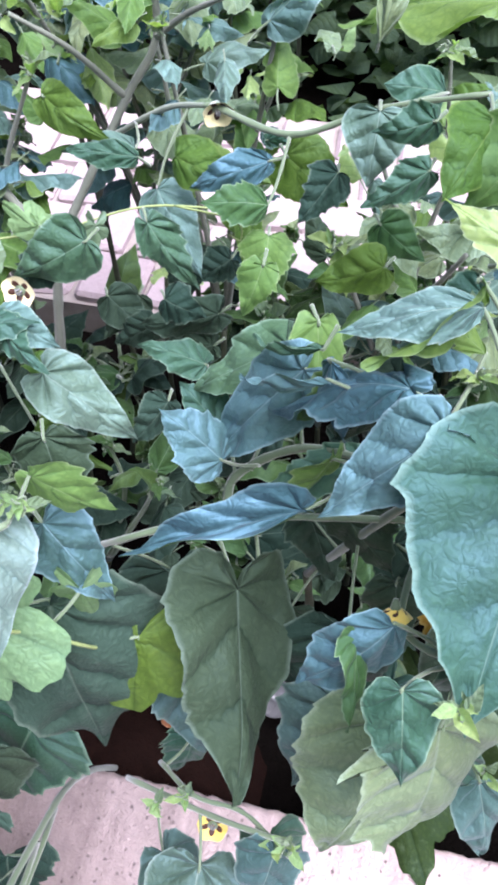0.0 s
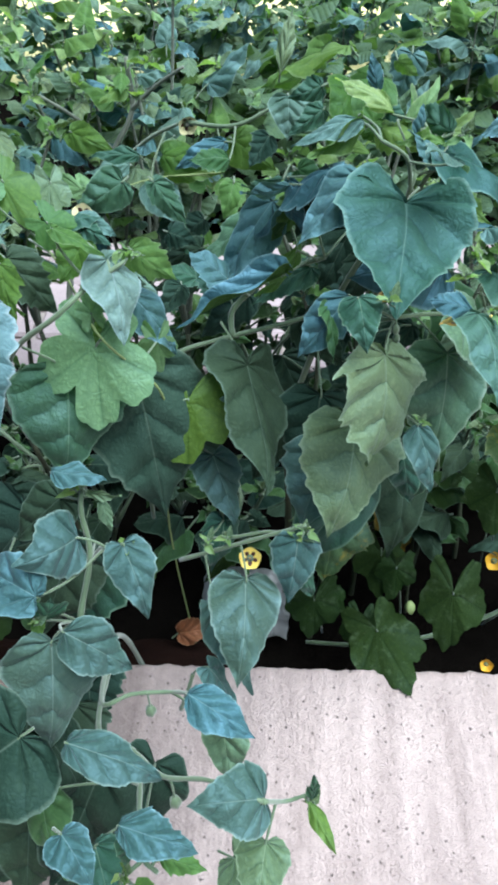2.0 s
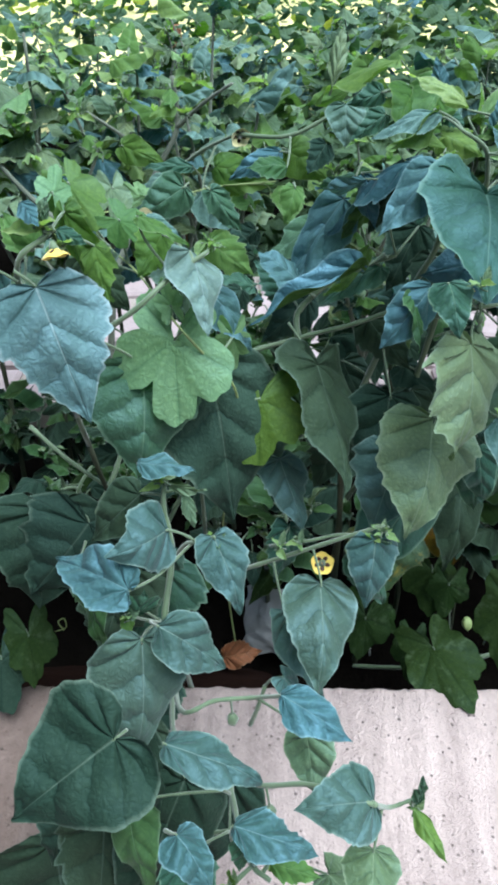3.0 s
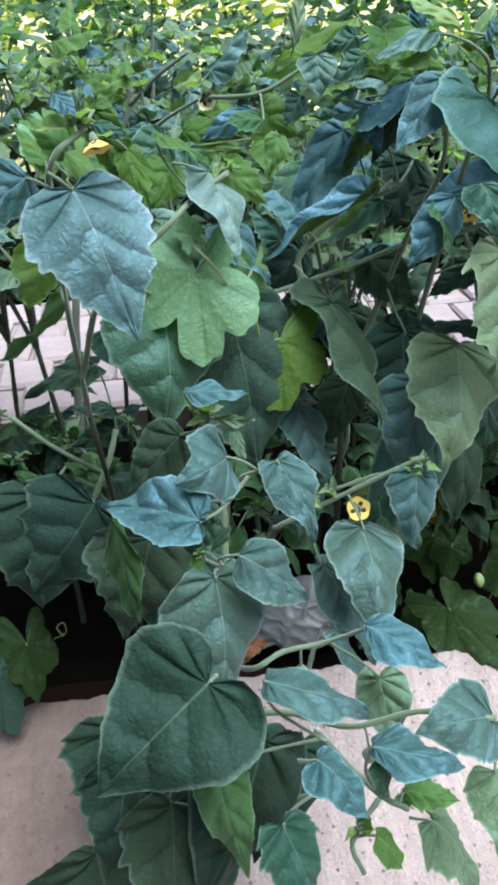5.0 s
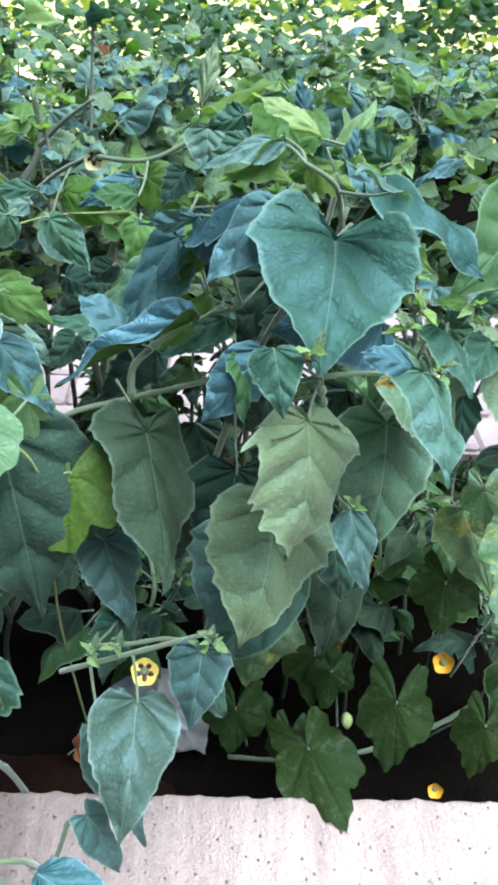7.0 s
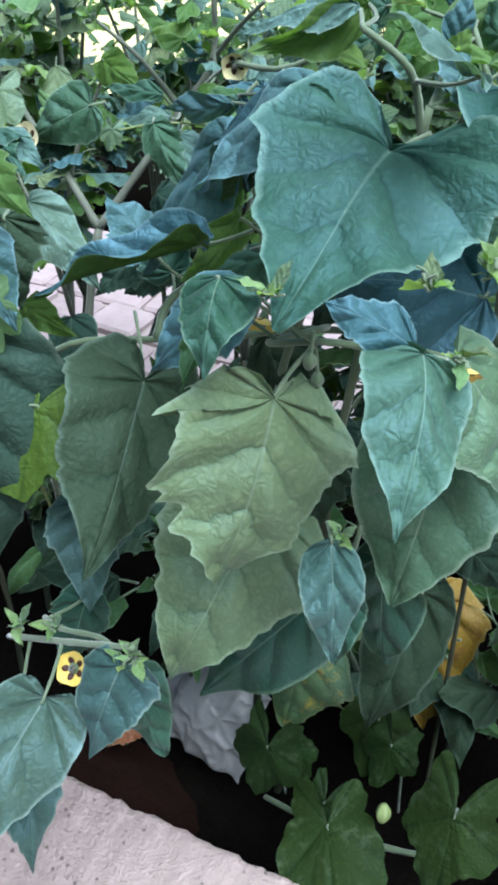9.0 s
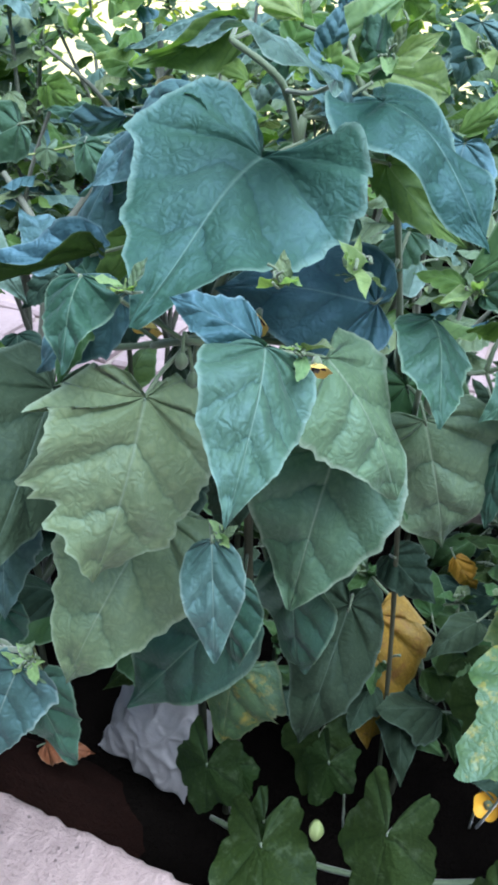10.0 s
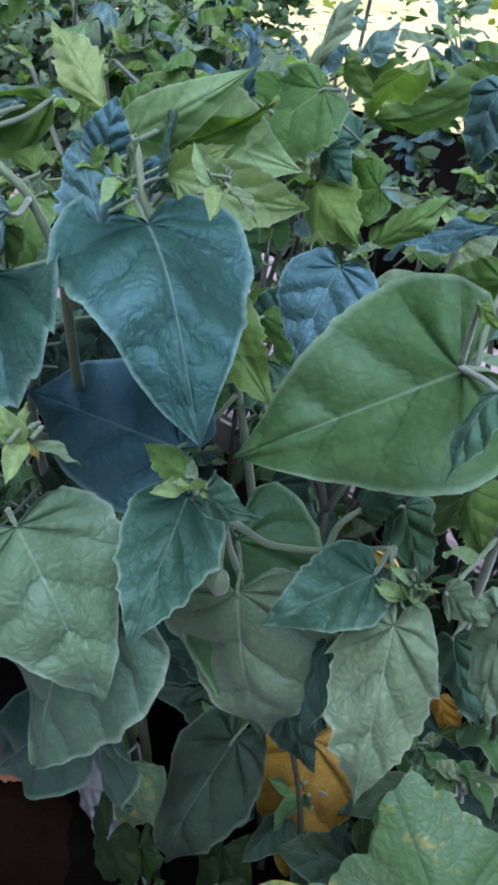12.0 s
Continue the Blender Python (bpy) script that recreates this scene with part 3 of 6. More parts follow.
def lantern(parent, at, down=(0, -0.1, -1), size=0.014, mat=None, hang=None):
    """Ribbed green bud husk on a thin stalk."""
    if hang:
        stem(parent, (Vector(at) + Vector(down).normalized() * size * 0.1, Vector(at).lerp(Vector(hang), 0.5) + Vector((0, 0, 0.006)), Vector(hang)), 0.0008, 0.001, STEM, "stalk")
    d = Vector(down).normalized()
    x = d.orthogonal().normalized()
    m = Matrix.Translation(at) @ Matrix((x, d.cross(x), d)).transposed().to_4x4()
    verts, faces = [], []
    seg, rings = 20, 8
    for j in range(rings + 1):
        f = j / rings
        r = size * 0.34 * math.sin(math.pi * min(f * 0.93 + 0.07, 1)) ** 0.7
        for i in range(seg):
            a = 2 * math.pi * i / seg
            q = r * (1 + 0.10 * math.cos(5 * a))
            verts.append((q * math.cos(a), q * math.sin(a), f * size))
    for j in range(rings):
        for i in range(seg):
            a, b = j * seg + i, j * seg + (i + 1) % seg
            faces.append((a, b, b + seg, a + seg))
    faces.append(tuple(range(seg))[::-1])
    faces.append(tuple(range(rings * seg, (rings + 1) * seg)))
    return part("bud", mesh_of("bud", verts, faces, mat or STEM), parent, "ribbed green bud husk", m)


# ---- ground, kerb, paved path, closing wall ----
def grid_mesh(name, x0, x1, y0, y1, nx, ny, height, mat):
    verts = [(x0 + (x1 - x0) * i / nx, y0 + (y1 - y0) * j / ny, 0) for j in range(ny + 1) for i in range(nx + 1)]
    verts = [(x, y, height(x, y)) for x, y, _ in verts]
    faces = [(j * (nx + 1) + i, j * (nx + 1) + i + 1, (j + 1) * (nx + 1) + i + 1, (j + 1) * (nx + 1) + i) for j in range(ny) for i in range(nx)]
    return mesh_of(name, verts, faces, mat)


def sheet(name, xs, ys, height, mat):
    verts = [(x, y, height(x, y)) for y in ys for x in xs]
    n = len(xs)
    faces = [(j * n + i, j * n + i + 1, (j + 1) * n + i + 1, (j + 1) * n + i) for j in range(len(ys) - 1) for i in range(n - 1)]
    return mesh_of(name, verts, faces, mat)


def soil_height(x, y):
    near = 1.0 if abs(x) < 1.2 and y < 1.3 else 0.0
    rise = min(max((y - 0.42) / 0.18, 0.0), 1.0) if y < 0.62 else 0.0
    return -0.125 + 0.085 * rise * rise + near * (0.022 * noise.noise((x * 9, y * 9, 0)) + 0.012 * noise.noise((x * 31, y * 31, 3)))


XS = [-3000, -300, -40, -8, -3] + [-1.6 + 0.04 * i for i in range(81)] + [3, 8, 40, 300, 3000]
YS = [-3000, -300, -40, -8, -2, -0.3] + [-0.05 + 0.04 * i for i in range(40)] + [2.0, 4, 9, 40, 300, 3000]
tagged(part("ground", sheet("ground", XS, YS, soil_height, SOIL), None), "garden soil in the planting bed, darkened for the plants' shade", "ground", kind="structure")


def kerb():
    """Cast concrete kerb that falls gently to the open side, its back edge crumbly."""
    xs = [-3.0, -1.5] + [-0.6 + 0.005 * i for i in range(241)] + [1.5, 3.0]
    prof = [(-1.6, -0.30), (-1.6, 0.0)] + [(-1.2, 0)] + [(-0.6 + 0.012 * i, 0) for i in range(49)] + [(-0.008, 0), (-0.003, -0.001), (0.0, -0.006), (0.002, -0.02), (0.003, -0.06), (0.004, -0.30)]
    verts = []
    for x in xs:
        for i, (y, z) in enumerate(prof):
            edge = i > 47 and i < len(prof) - 1
            crumb = 0.0
            if edge:
                crumb = 0.002 * noise.noise((x * 60, y * 20, 7)) + 0.002 * noise.noise((x * 170, z * 90, 2))
            top = max(y, -0.72) * 0.125
            rough = 0.0012 * noise.noise((x * 35, y * 6, 1)) + 0.0008 * noise.noise((x * 120, y * 90, 5)) if 0 < i < len(prof) - 1 else 0
            verts.append((x, y + crumb, z + top + rough + (crumb * 0.6 if edge else 0)))
    n = len(prof)
    faces = [(a * n + i, (a + 1) * n + i, (a + 1) * n + i + 1, a * n + i + 1) for a in range(len(xs) - 1) for i in range(n - 1)]
    return mesh_of("kerb", verts, faces, CONCRETE)


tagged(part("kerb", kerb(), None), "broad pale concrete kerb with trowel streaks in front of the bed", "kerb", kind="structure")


def clay_edge():
    verts, faces = [], []
    xs = [-0.75 + 0.012 * i for i in range(58)]
    prof = ((0.004, -0.035), (0.02, -0.040), (0.05, -0.052), (0.085, -0.075), (0.12, -0.12))
    for x in xs:
        for y, z in prof:
            verts.append((x, y + 0.008 * noise.noise((x * 14, y * 30, 3)), z - 6.0 * max(0.0, x + 0.17) ** 2 + 0.010 * noise.noise((x * 22, y * 40, 9)) + 0.004 * noise.noise((x * 80, y * 90, 4))))
    n = len(prof)
    faces = [(a * n + i, (a + 1) * n + i, (a + 1) * n + i + 1, a * n + i + 1) for a in range(len(xs) - 1) for i in range(n - 1)]
    return mesh_of("clay_bank", verts, faces, CLAY)


tagged(part("clay_bank", clay_edge(), None), "bank of red clay soil along the kerb's inner edge, darkened for shade", "soil", kind="structure")


def box(x0, x1, y0, y1, z0, z1, mat, name, bevel=0.0):
    bm = bmesh.new()
    bmesh.ops.create_cube(bm, size=1.0, matrix=Matrix.Translation(((x0 + x1) / 2, (y0 + y1) / 2, (z0 + z1) / 2)) @ Matrix.Diagonal((x1 - x0, y1 - y0, z1 - z0, 1)))
    if bevel:
        bmesh.ops.bevel(bm, geom=bm.edges[:], offset=bevel, segments=2, affect="EDGES")
    return from_bm(name, bm, mat, False)


# paved path behind the bed: a bed of sand with pavers of its own on it further down
path = tagged(part("paved_path", box(-2.15, 1.9, 0.60, 1.14, -0.30, -0.012, MORTAR, "paved_path"), None), "garden path of worn pink and grey pavers behind the bed", "path", kind="structure")

# unseen wall, added to close the yard behind the camera
tagged(part("house_wall", box(-26, 26, -12.4, -12.0, -0.6, 4.0, PLASTER, "house_wall"), None), "plain plastered wall added unseen across the yard", "wall", kind="structure")
tagged(part("sunny_lawn", grid_mesh("sunny_lawn", -30, 30, 2.9, 60, 30, 28, lambda x, y: -0.10 + 0.05 * noise.noise((x * 0.6, y * 0.6, 0)), FAR_GRASS), None), "pale yellow grass beyond the garden, its sunlight put into the colour", "lawn", kind="structure")


# ---- plants of the bed ----

bush = thing("ground_cherry", (-0.02, 0.12, -0.12), "leafy velvety ground cherry plant sprawling over the pale kerb", "plant", "ground cherry plants in the bed")
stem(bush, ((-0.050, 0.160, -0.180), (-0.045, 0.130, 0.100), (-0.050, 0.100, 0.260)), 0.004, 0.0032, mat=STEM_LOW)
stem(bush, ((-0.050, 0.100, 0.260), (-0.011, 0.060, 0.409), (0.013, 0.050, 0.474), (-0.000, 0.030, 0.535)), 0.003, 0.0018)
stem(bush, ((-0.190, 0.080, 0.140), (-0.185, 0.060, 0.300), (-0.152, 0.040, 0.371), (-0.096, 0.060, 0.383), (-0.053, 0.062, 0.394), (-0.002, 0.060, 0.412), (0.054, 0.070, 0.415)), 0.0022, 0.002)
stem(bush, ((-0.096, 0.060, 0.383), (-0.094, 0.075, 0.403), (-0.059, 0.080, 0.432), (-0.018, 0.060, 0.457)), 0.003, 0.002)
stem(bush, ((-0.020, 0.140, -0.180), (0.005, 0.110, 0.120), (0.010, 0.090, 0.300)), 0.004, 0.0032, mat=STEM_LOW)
stem(bush, ((0.010, 0.090, 0.300), (0.030, 0.060, 0.450), (0.045, 0.045, 0.530)), 0.003, 0.0018)
stem(bush, ((0.010, 0.050, 0.420), (0.002, -0.010, 0.436), (0.029, -0.030, 0.452), (0.050, -0.030, 0.455), (0.083, -0.040, 0.462)), 0.0018, 0.0014)
stem(bush, ((-0.120, -0.040, 0.235), (-0.091, -0.060, 0.258), (-0.061, -0.065, 0.270), (-0.038, -0.078, 0.277)), 0.0016, 0.0014)
stem(bush, ((-0.141, -0.050, 0.218), (-0.077, -0.070, 0.264), (-0.031, -0.080, 0.293)), 0.002, 0.0016)
leaf(bush, (-0.081, 0.019, 0.379), (-0.065, -0.074, 0.316), style="cordate", face=(0.350, -0.210, 0.750), lift=0.3, w=0.74, fold=0.25, droop=0.08, mat=LEAF_DARK, teeth=0.07, stalk=(-0.104, 0.050, 0.403))
leaf(bush, (0.022, -0.052, 0.435), (0.012, -0.083, 0.356), w=0.86, style="full", face=(0.417, -0.527, 0.520), fold=0.1, mat=LEAF_PALE, teeth=0.2, stalk=(0.029, -0.030, 0.450))
leaf(bush, (0.036, 0.023, 0.514), (0.025, -0.067, 0.472), w=0.98, style="cordate", face=(0.140, -0.280, 1.000), lift=0.7, fold=0.06, droop=0.06, mat=LEAF_DEEP, teeth=0.07, stalk=(0.048, 0.040, 0.521))
leaf(bush, (0.083, 0.023, 0.390), (0.076, -0.008, 0.304), w=0.85, style="full", face=(0.150, -0.400, 0.550), fold=0.2, mat=LEAF_SAGE, teeth=0.04, stalk=(0.028, 0.062, 0.430))
leaf(bush, (0.078, -0.066, 0.475), (0.089, -0.117, 0.437), style="heart", face=(0.360, -0.340, 0.876), w=0.74, fold=0.2, mat=LEAF_JADE, teeth=0.04, stalk=(0.083, -0.040, 0.462))
leaf(bush, (0.075, -0.064, 0.476), (0.043, -0.070, 0.488), w=0.62, roll=25, style="ovate", mat=LEAF_BLUE, teeth=0.08, stalk=(0.083, -0.040, 0.462))
leaf(bush, (0.010, -0.026, 0.356), (-0.013, -0.079, 0.276), face=(0.150, -0.500, 0.600), w=0.95, mat=LEAF_PALE, teeth=0.07)
leaf(bush, (0.052, -0.050, 0.372), (0.064, -0.069, 0.319), w=0.5, style="ovate", mat=LEAF_TEAL, face=(0.200, -0.350, 0.550), teeth=0.02)
leaf(bush, (0.061, 0.032, 0.303), (0.075, 0.046, 0.206), w=0.5, style="ovate", mat=LEAF, teeth=0.03, roll=10, stalk=(0.013, 0.086, 0.319))
leaf(bush, (0.079, 0.119, 0.201), (0.065, 0.075, 0.092), w=0.52, style="full", face=(0.204, -0.253, 0.599), mat=LEAF_DARK, teeth=0.05)
leaf(bush, (-0.037, -0.083, 0.281), (-0.045, -0.106, 0.229), w=0.78, fold=0.35, mat=LEAF_SLATE, teeth=0.06, stalk=(-0.038, -0.078, 0.277))
leaf(bush, (-0.044, -0.070, 0.255), (-0.025, -0.060, 0.189), w=0.6, mat=LEAF, teeth=0.06, stalk=(-0.050, -0.072, 0.273))
leaf(bush, (-0.079, -0.095, 0.246), (-0.084, -0.166, 0.194), w=0.74, mat=LEAF_SLATE, face=(0.050, -0.450, 0.750), fold=0.35, droop=0.1, teeth=0.05, stalk=(-0.085, -0.068, 0.258))
leaf(bush, (-0.108, -0.085, 0.203), (-0.075, -0.130, 0.133), w=0.55, mat=LEAF_SLATE, roll=-30, teeth=0.1, stalk=(-0.117, -0.058, 0.235))
leaf(bush, (-0.103, -0.020, 0.241), (-0.117, -0.030, 0.181), w=0.6, mat=LEAF, roll=-20, stalk=(-0.116, -0.043, 0.238))
leaf(bush, (-0.112, 0.000, 0.299), (-0.094, -0.030, 0.242), w=0.75, mat=LEAF_SLATE, roll=-20, teeth=0.08)
leaf(bush, (-0.012, -0.010, 0.317), (-0.035, -0.040, 0.249), w=0.95, mat=LEAF_SLATE, roll=10, teeth=0.08)
leaf(bush, (-0.018, 0.020, 0.349), (-0.036, 0.000, 0.270), w=0.9, mat=LEAF_DARK, roll=-15, stalk=(-0.021, 0.070, 0.371))
leaf(bush, (0.048, -0.020, 0.325), (0.058, -0.030, 0.273), w=0.6, style="ovate", mat=LEAF, teeth=0.03)
leaf(bush, (0.020, 0.045, 0.232), (-0.045, 0.020, 0.136), w=0.6, mat=LEAF, face=(0.124, -0.302, 0.590), style="full", teeth=0.03, stalk=(0.009, 0.095, 0.240))
leaf(bush, (-0.060, 0.075, 0.498), (-0.111, 0.070, 0.416), w=0.46, mat=LEAF_BLUE, fold=0.3, droop=0.03, teeth=0.05, face=(-0.100, -0.600, 1.400), stalk=(-0.035, 0.070, 0.440))
leaf(bush, (-0.050, 0.024, 0.460), (-0.136, 0.003, 0.421), w=0.22, mat=LEAF_BLUE, face=(-0.150, -0.200, 1.500), fold=-1.5, droop=0.03, teeth=0.04, under=LEAF_OLIVE, stalk=(-0.030, 0.040, 0.466))
leaf(bush, (-0.097, 0.060, 0.437), (-0.133, 0.070, 0.458), w=0.9, mat=LEAF_BLUE, face=(-0.100, -0.200, 1.500), wave=0.16, teeth=0.12, stalk=(-0.081, 0.077, 0.414))
leaf(bush, (0.001, 0.022, 0.536), (-0.042, 0.000, 0.494), w=0.66, mat=LEAF_BLUE, fold=0.25, droop=0.03, teeth=0.05, face=(-0.050, -0.500, 1.200), stalk=(0.008, 0.042, 0.497))
leaf(bush, (-0.048, 0.060, 0.522), (-0.036, 0.050, 0.481), w=0.45, mat=LEAF_BLUE, style="ovate", roll=45, teeth=0.06, stalk=(0.002, 0.033, 0.527))
leaf(bush, (-0.046, 0.050, 0.520), (-0.085, 0.050, 0.514), w=0.4, mat=LEAF_BLUE, style="lance", roll=-50, teeth=0.05, stalk=(0.002, 0.033, 0.527))
leaf(bush, (-0.004, -0.026, 0.468), (-0.040, -0.043, 0.426), w=0.58, mat=LEAF_BLUE, style="ovate", fold=0.3, teeth=0.06, stalk=(0.023, -0.025, 0.448))
leaf(bush, (0.000, -0.058, 0.483), (0.006, -0.084, 0.455), w=0.85, mat=LEAF, fold=0.25, teeth=0.05, stalk=(0.029, -0.030, 0.452))
leaf(bush, (-0.013, 0.040, 0.533), (-0.075, 0.070, 0.469), w=0.3, mat=LEAF_BLUE, face=(-0.100, -0.100, 1.300), fold=0.3, stalk=(0.000, 0.030, 0.535))
leaf(bush, (-0.037, 0.070, 0.504), (-0.062, 0.070, 0.466), w=0.6, mat=LEAF_MID, face=(0.119, -0.303, 0.593), stalk=(-0.018, 0.060, 0.457))
leaf(bush, (-0.018, -0.030, 0.463), (-0.017, -0.060, 0.431), w=0.4, mat=LEAF_MID, roll=-40, stalk=(0.009, -0.015, 0.440))
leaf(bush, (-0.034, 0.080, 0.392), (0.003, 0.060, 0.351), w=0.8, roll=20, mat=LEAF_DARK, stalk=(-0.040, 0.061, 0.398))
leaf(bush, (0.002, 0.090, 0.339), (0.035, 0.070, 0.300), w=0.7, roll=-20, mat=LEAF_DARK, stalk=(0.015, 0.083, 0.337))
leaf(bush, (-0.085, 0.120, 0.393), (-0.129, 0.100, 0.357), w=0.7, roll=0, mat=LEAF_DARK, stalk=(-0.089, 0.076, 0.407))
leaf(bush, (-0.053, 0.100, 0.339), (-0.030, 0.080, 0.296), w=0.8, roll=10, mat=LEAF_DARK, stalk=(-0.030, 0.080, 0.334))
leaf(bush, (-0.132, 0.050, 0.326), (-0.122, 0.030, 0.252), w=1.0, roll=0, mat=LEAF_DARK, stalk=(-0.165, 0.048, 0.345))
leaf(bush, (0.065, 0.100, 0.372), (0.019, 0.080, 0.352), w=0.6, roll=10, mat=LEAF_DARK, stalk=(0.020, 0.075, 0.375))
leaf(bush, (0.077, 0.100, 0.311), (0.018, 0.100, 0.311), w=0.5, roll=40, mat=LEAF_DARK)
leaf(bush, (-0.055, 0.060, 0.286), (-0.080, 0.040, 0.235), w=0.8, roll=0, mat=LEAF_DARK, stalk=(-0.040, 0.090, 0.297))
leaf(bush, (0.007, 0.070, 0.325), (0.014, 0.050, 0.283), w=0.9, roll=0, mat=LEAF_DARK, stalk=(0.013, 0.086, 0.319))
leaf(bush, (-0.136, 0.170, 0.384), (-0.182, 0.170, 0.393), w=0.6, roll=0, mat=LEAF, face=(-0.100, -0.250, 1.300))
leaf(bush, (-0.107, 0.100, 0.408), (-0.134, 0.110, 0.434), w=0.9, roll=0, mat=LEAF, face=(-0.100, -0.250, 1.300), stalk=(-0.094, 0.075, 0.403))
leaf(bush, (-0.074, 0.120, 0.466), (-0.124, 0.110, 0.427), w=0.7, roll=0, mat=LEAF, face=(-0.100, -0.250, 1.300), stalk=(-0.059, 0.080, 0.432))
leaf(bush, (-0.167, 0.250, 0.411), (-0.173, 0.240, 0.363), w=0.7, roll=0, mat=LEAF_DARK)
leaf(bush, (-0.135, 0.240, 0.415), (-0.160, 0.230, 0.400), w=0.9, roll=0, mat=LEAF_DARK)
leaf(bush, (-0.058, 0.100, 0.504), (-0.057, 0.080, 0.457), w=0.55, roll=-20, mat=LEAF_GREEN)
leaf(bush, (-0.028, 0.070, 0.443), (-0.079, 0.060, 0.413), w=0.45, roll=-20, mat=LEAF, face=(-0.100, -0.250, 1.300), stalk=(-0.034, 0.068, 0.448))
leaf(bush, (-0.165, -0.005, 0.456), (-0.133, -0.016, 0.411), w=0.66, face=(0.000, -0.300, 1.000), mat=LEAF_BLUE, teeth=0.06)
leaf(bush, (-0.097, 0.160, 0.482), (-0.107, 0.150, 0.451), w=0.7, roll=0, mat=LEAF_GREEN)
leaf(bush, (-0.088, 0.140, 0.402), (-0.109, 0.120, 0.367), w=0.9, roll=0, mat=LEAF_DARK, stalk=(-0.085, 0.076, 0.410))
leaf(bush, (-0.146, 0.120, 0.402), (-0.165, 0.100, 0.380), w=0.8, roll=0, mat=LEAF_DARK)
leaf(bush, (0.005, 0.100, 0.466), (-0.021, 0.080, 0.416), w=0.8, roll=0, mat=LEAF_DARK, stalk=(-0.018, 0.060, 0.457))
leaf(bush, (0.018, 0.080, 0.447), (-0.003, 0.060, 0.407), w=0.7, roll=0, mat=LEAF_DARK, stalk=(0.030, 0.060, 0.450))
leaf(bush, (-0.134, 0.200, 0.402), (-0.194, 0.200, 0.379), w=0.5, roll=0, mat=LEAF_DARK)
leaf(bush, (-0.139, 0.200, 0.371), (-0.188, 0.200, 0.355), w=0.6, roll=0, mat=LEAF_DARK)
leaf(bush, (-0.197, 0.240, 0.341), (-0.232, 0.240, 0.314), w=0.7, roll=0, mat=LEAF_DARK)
leaf(bush, (-0.020, 0.200, 0.552), (-0.051, 0.200, 0.542), w=0.7, roll=0, mat=LEAF)
leaf(bush, (-0.049, 0.232, 0.536), (-0.050, 0.215, 0.500), w=1.05, style="heart", fold=0.15, mat=LEAF_TEAL, teeth=0.02)
leaf(bush, (-0.019, 0.180, 0.538), (-0.050, 0.170, 0.519), w=0.6, roll=0, mat=LEAF)
leaf(bush, (0.032, 0.200, 0.559), (0.001, 0.180, 0.515), w=0.8, roll=0, mat=LEAF_GREEN)
leaf(bush, (-0.124, 0.300, 0.468), (-0.097, 0.300, 0.475), w=0.4, roll=0, mat=LEAF)
leaf(bush, (-0.178, 0.300, 0.448), (-0.114, 0.280, 0.449), w=0.5, roll=0, mat=LEAF_GREEN)
leaf(bush, (-0.067, 0.220, 0.504), (-0.086, 0.200, 0.481), w=0.8, roll=0, mat=LEAF_DARK)
leaf(bush, (-0.222, 0.160, 0.465), (-0.247, 0.150, 0.443), w=0.8, roll=0, mat=LEAF_DARK)
leaf(bush, (-0.228, 0.100, 0.471), (-0.195, 0.080, 0.457), w=0.5, roll=0, mat=LEAF)
leaf(bush, (0.068, 0.060, 0.544), (0.030, 0.070, 0.544), w=0.35, mat=LEAF_GREEN, style="lance", roll=50, fold=-0.4, stalk=(0.045, 0.045, 0.530))
leaf(bush, (0.011, 0.320, 0.559), (-0.070, 0.386, 0.503), w=0.42, mat=LEAF_GREEN, face=(-0.100, 0.300, 1.500), style="ovate", fold=0.3)
leaf(bush, (0.036, 0.100, 0.550), (0.078, 0.120, 0.571), w=0.35, mat=LEAF_GREEN, style="lance", roll=60, fold=-0.5, stalk=(0.045, 0.045, 0.530))
leaf(bush, (0.064, 0.050, 0.533), (0.038, 0.060, 0.557), w=0.6, mat=LEAF_BLUE, roll=10, style="ovate", face=(0.000, -0.200, 1.500), stalk=(0.045, 0.045, 0.530))
leaf(bush, (0.012, 0.060, 0.539), (-0.013, 0.070, 0.549), w=0.4, mat=LEAF_GREEN, style="lance", roll=40, stalk=(0.002, 0.033, 0.527))
leaf(bush, (0.016, 0.100, 0.551), (0.019, 0.110, 0.570), w=0.8, mat=LEAF_GREEN, style="ovate", roll=20)
leaf(bush, (0.025, 0.160, 0.558), (0.018, 0.170, 0.585), w=0.45, mat=LEAF_BLUE, style="ovate", roll=-20)
leaf(bush, (-0.058, 0.300, 0.539), (-0.046, 0.330, 0.591), w=0.28, mat=LEAF_PALE, style="lance", face=(-0.064, -0.558, 0.733))
leaf(bush, (0.044, 0.200, 0.572), (0.063, 0.200, 0.559), w=0.7, mat=LEAF_GREEN, roll=20)
leaf(bush, (0.073, 0.085, 0.507), (0.117, 0.085, 0.474), w=0.6, mat=LEAF_GREEN, roll=-30, flip=True, stalk=(0.041, 0.049, 0.510))
leaf(bush, (-0.052, 0.070, 0.517), (-0.086, 0.080, 0.508), w=0.35, mat=LEAF, style="lance", roll=-50)
leaf(bush, (-0.040, 0.050, 0.467), (-0.075, 0.050, 0.425), w=0.4, mat=LEAF_GREEN, roll=-50, stalk=(-0.024, 0.062, 0.454))
leaf(bush, (-0.017, 0.050, 0.526), (-0.041, 0.060, 0.474), w=0.5, mat=LEAF_DARK, roll=20, stalk=(0.002, 0.033, 0.527))
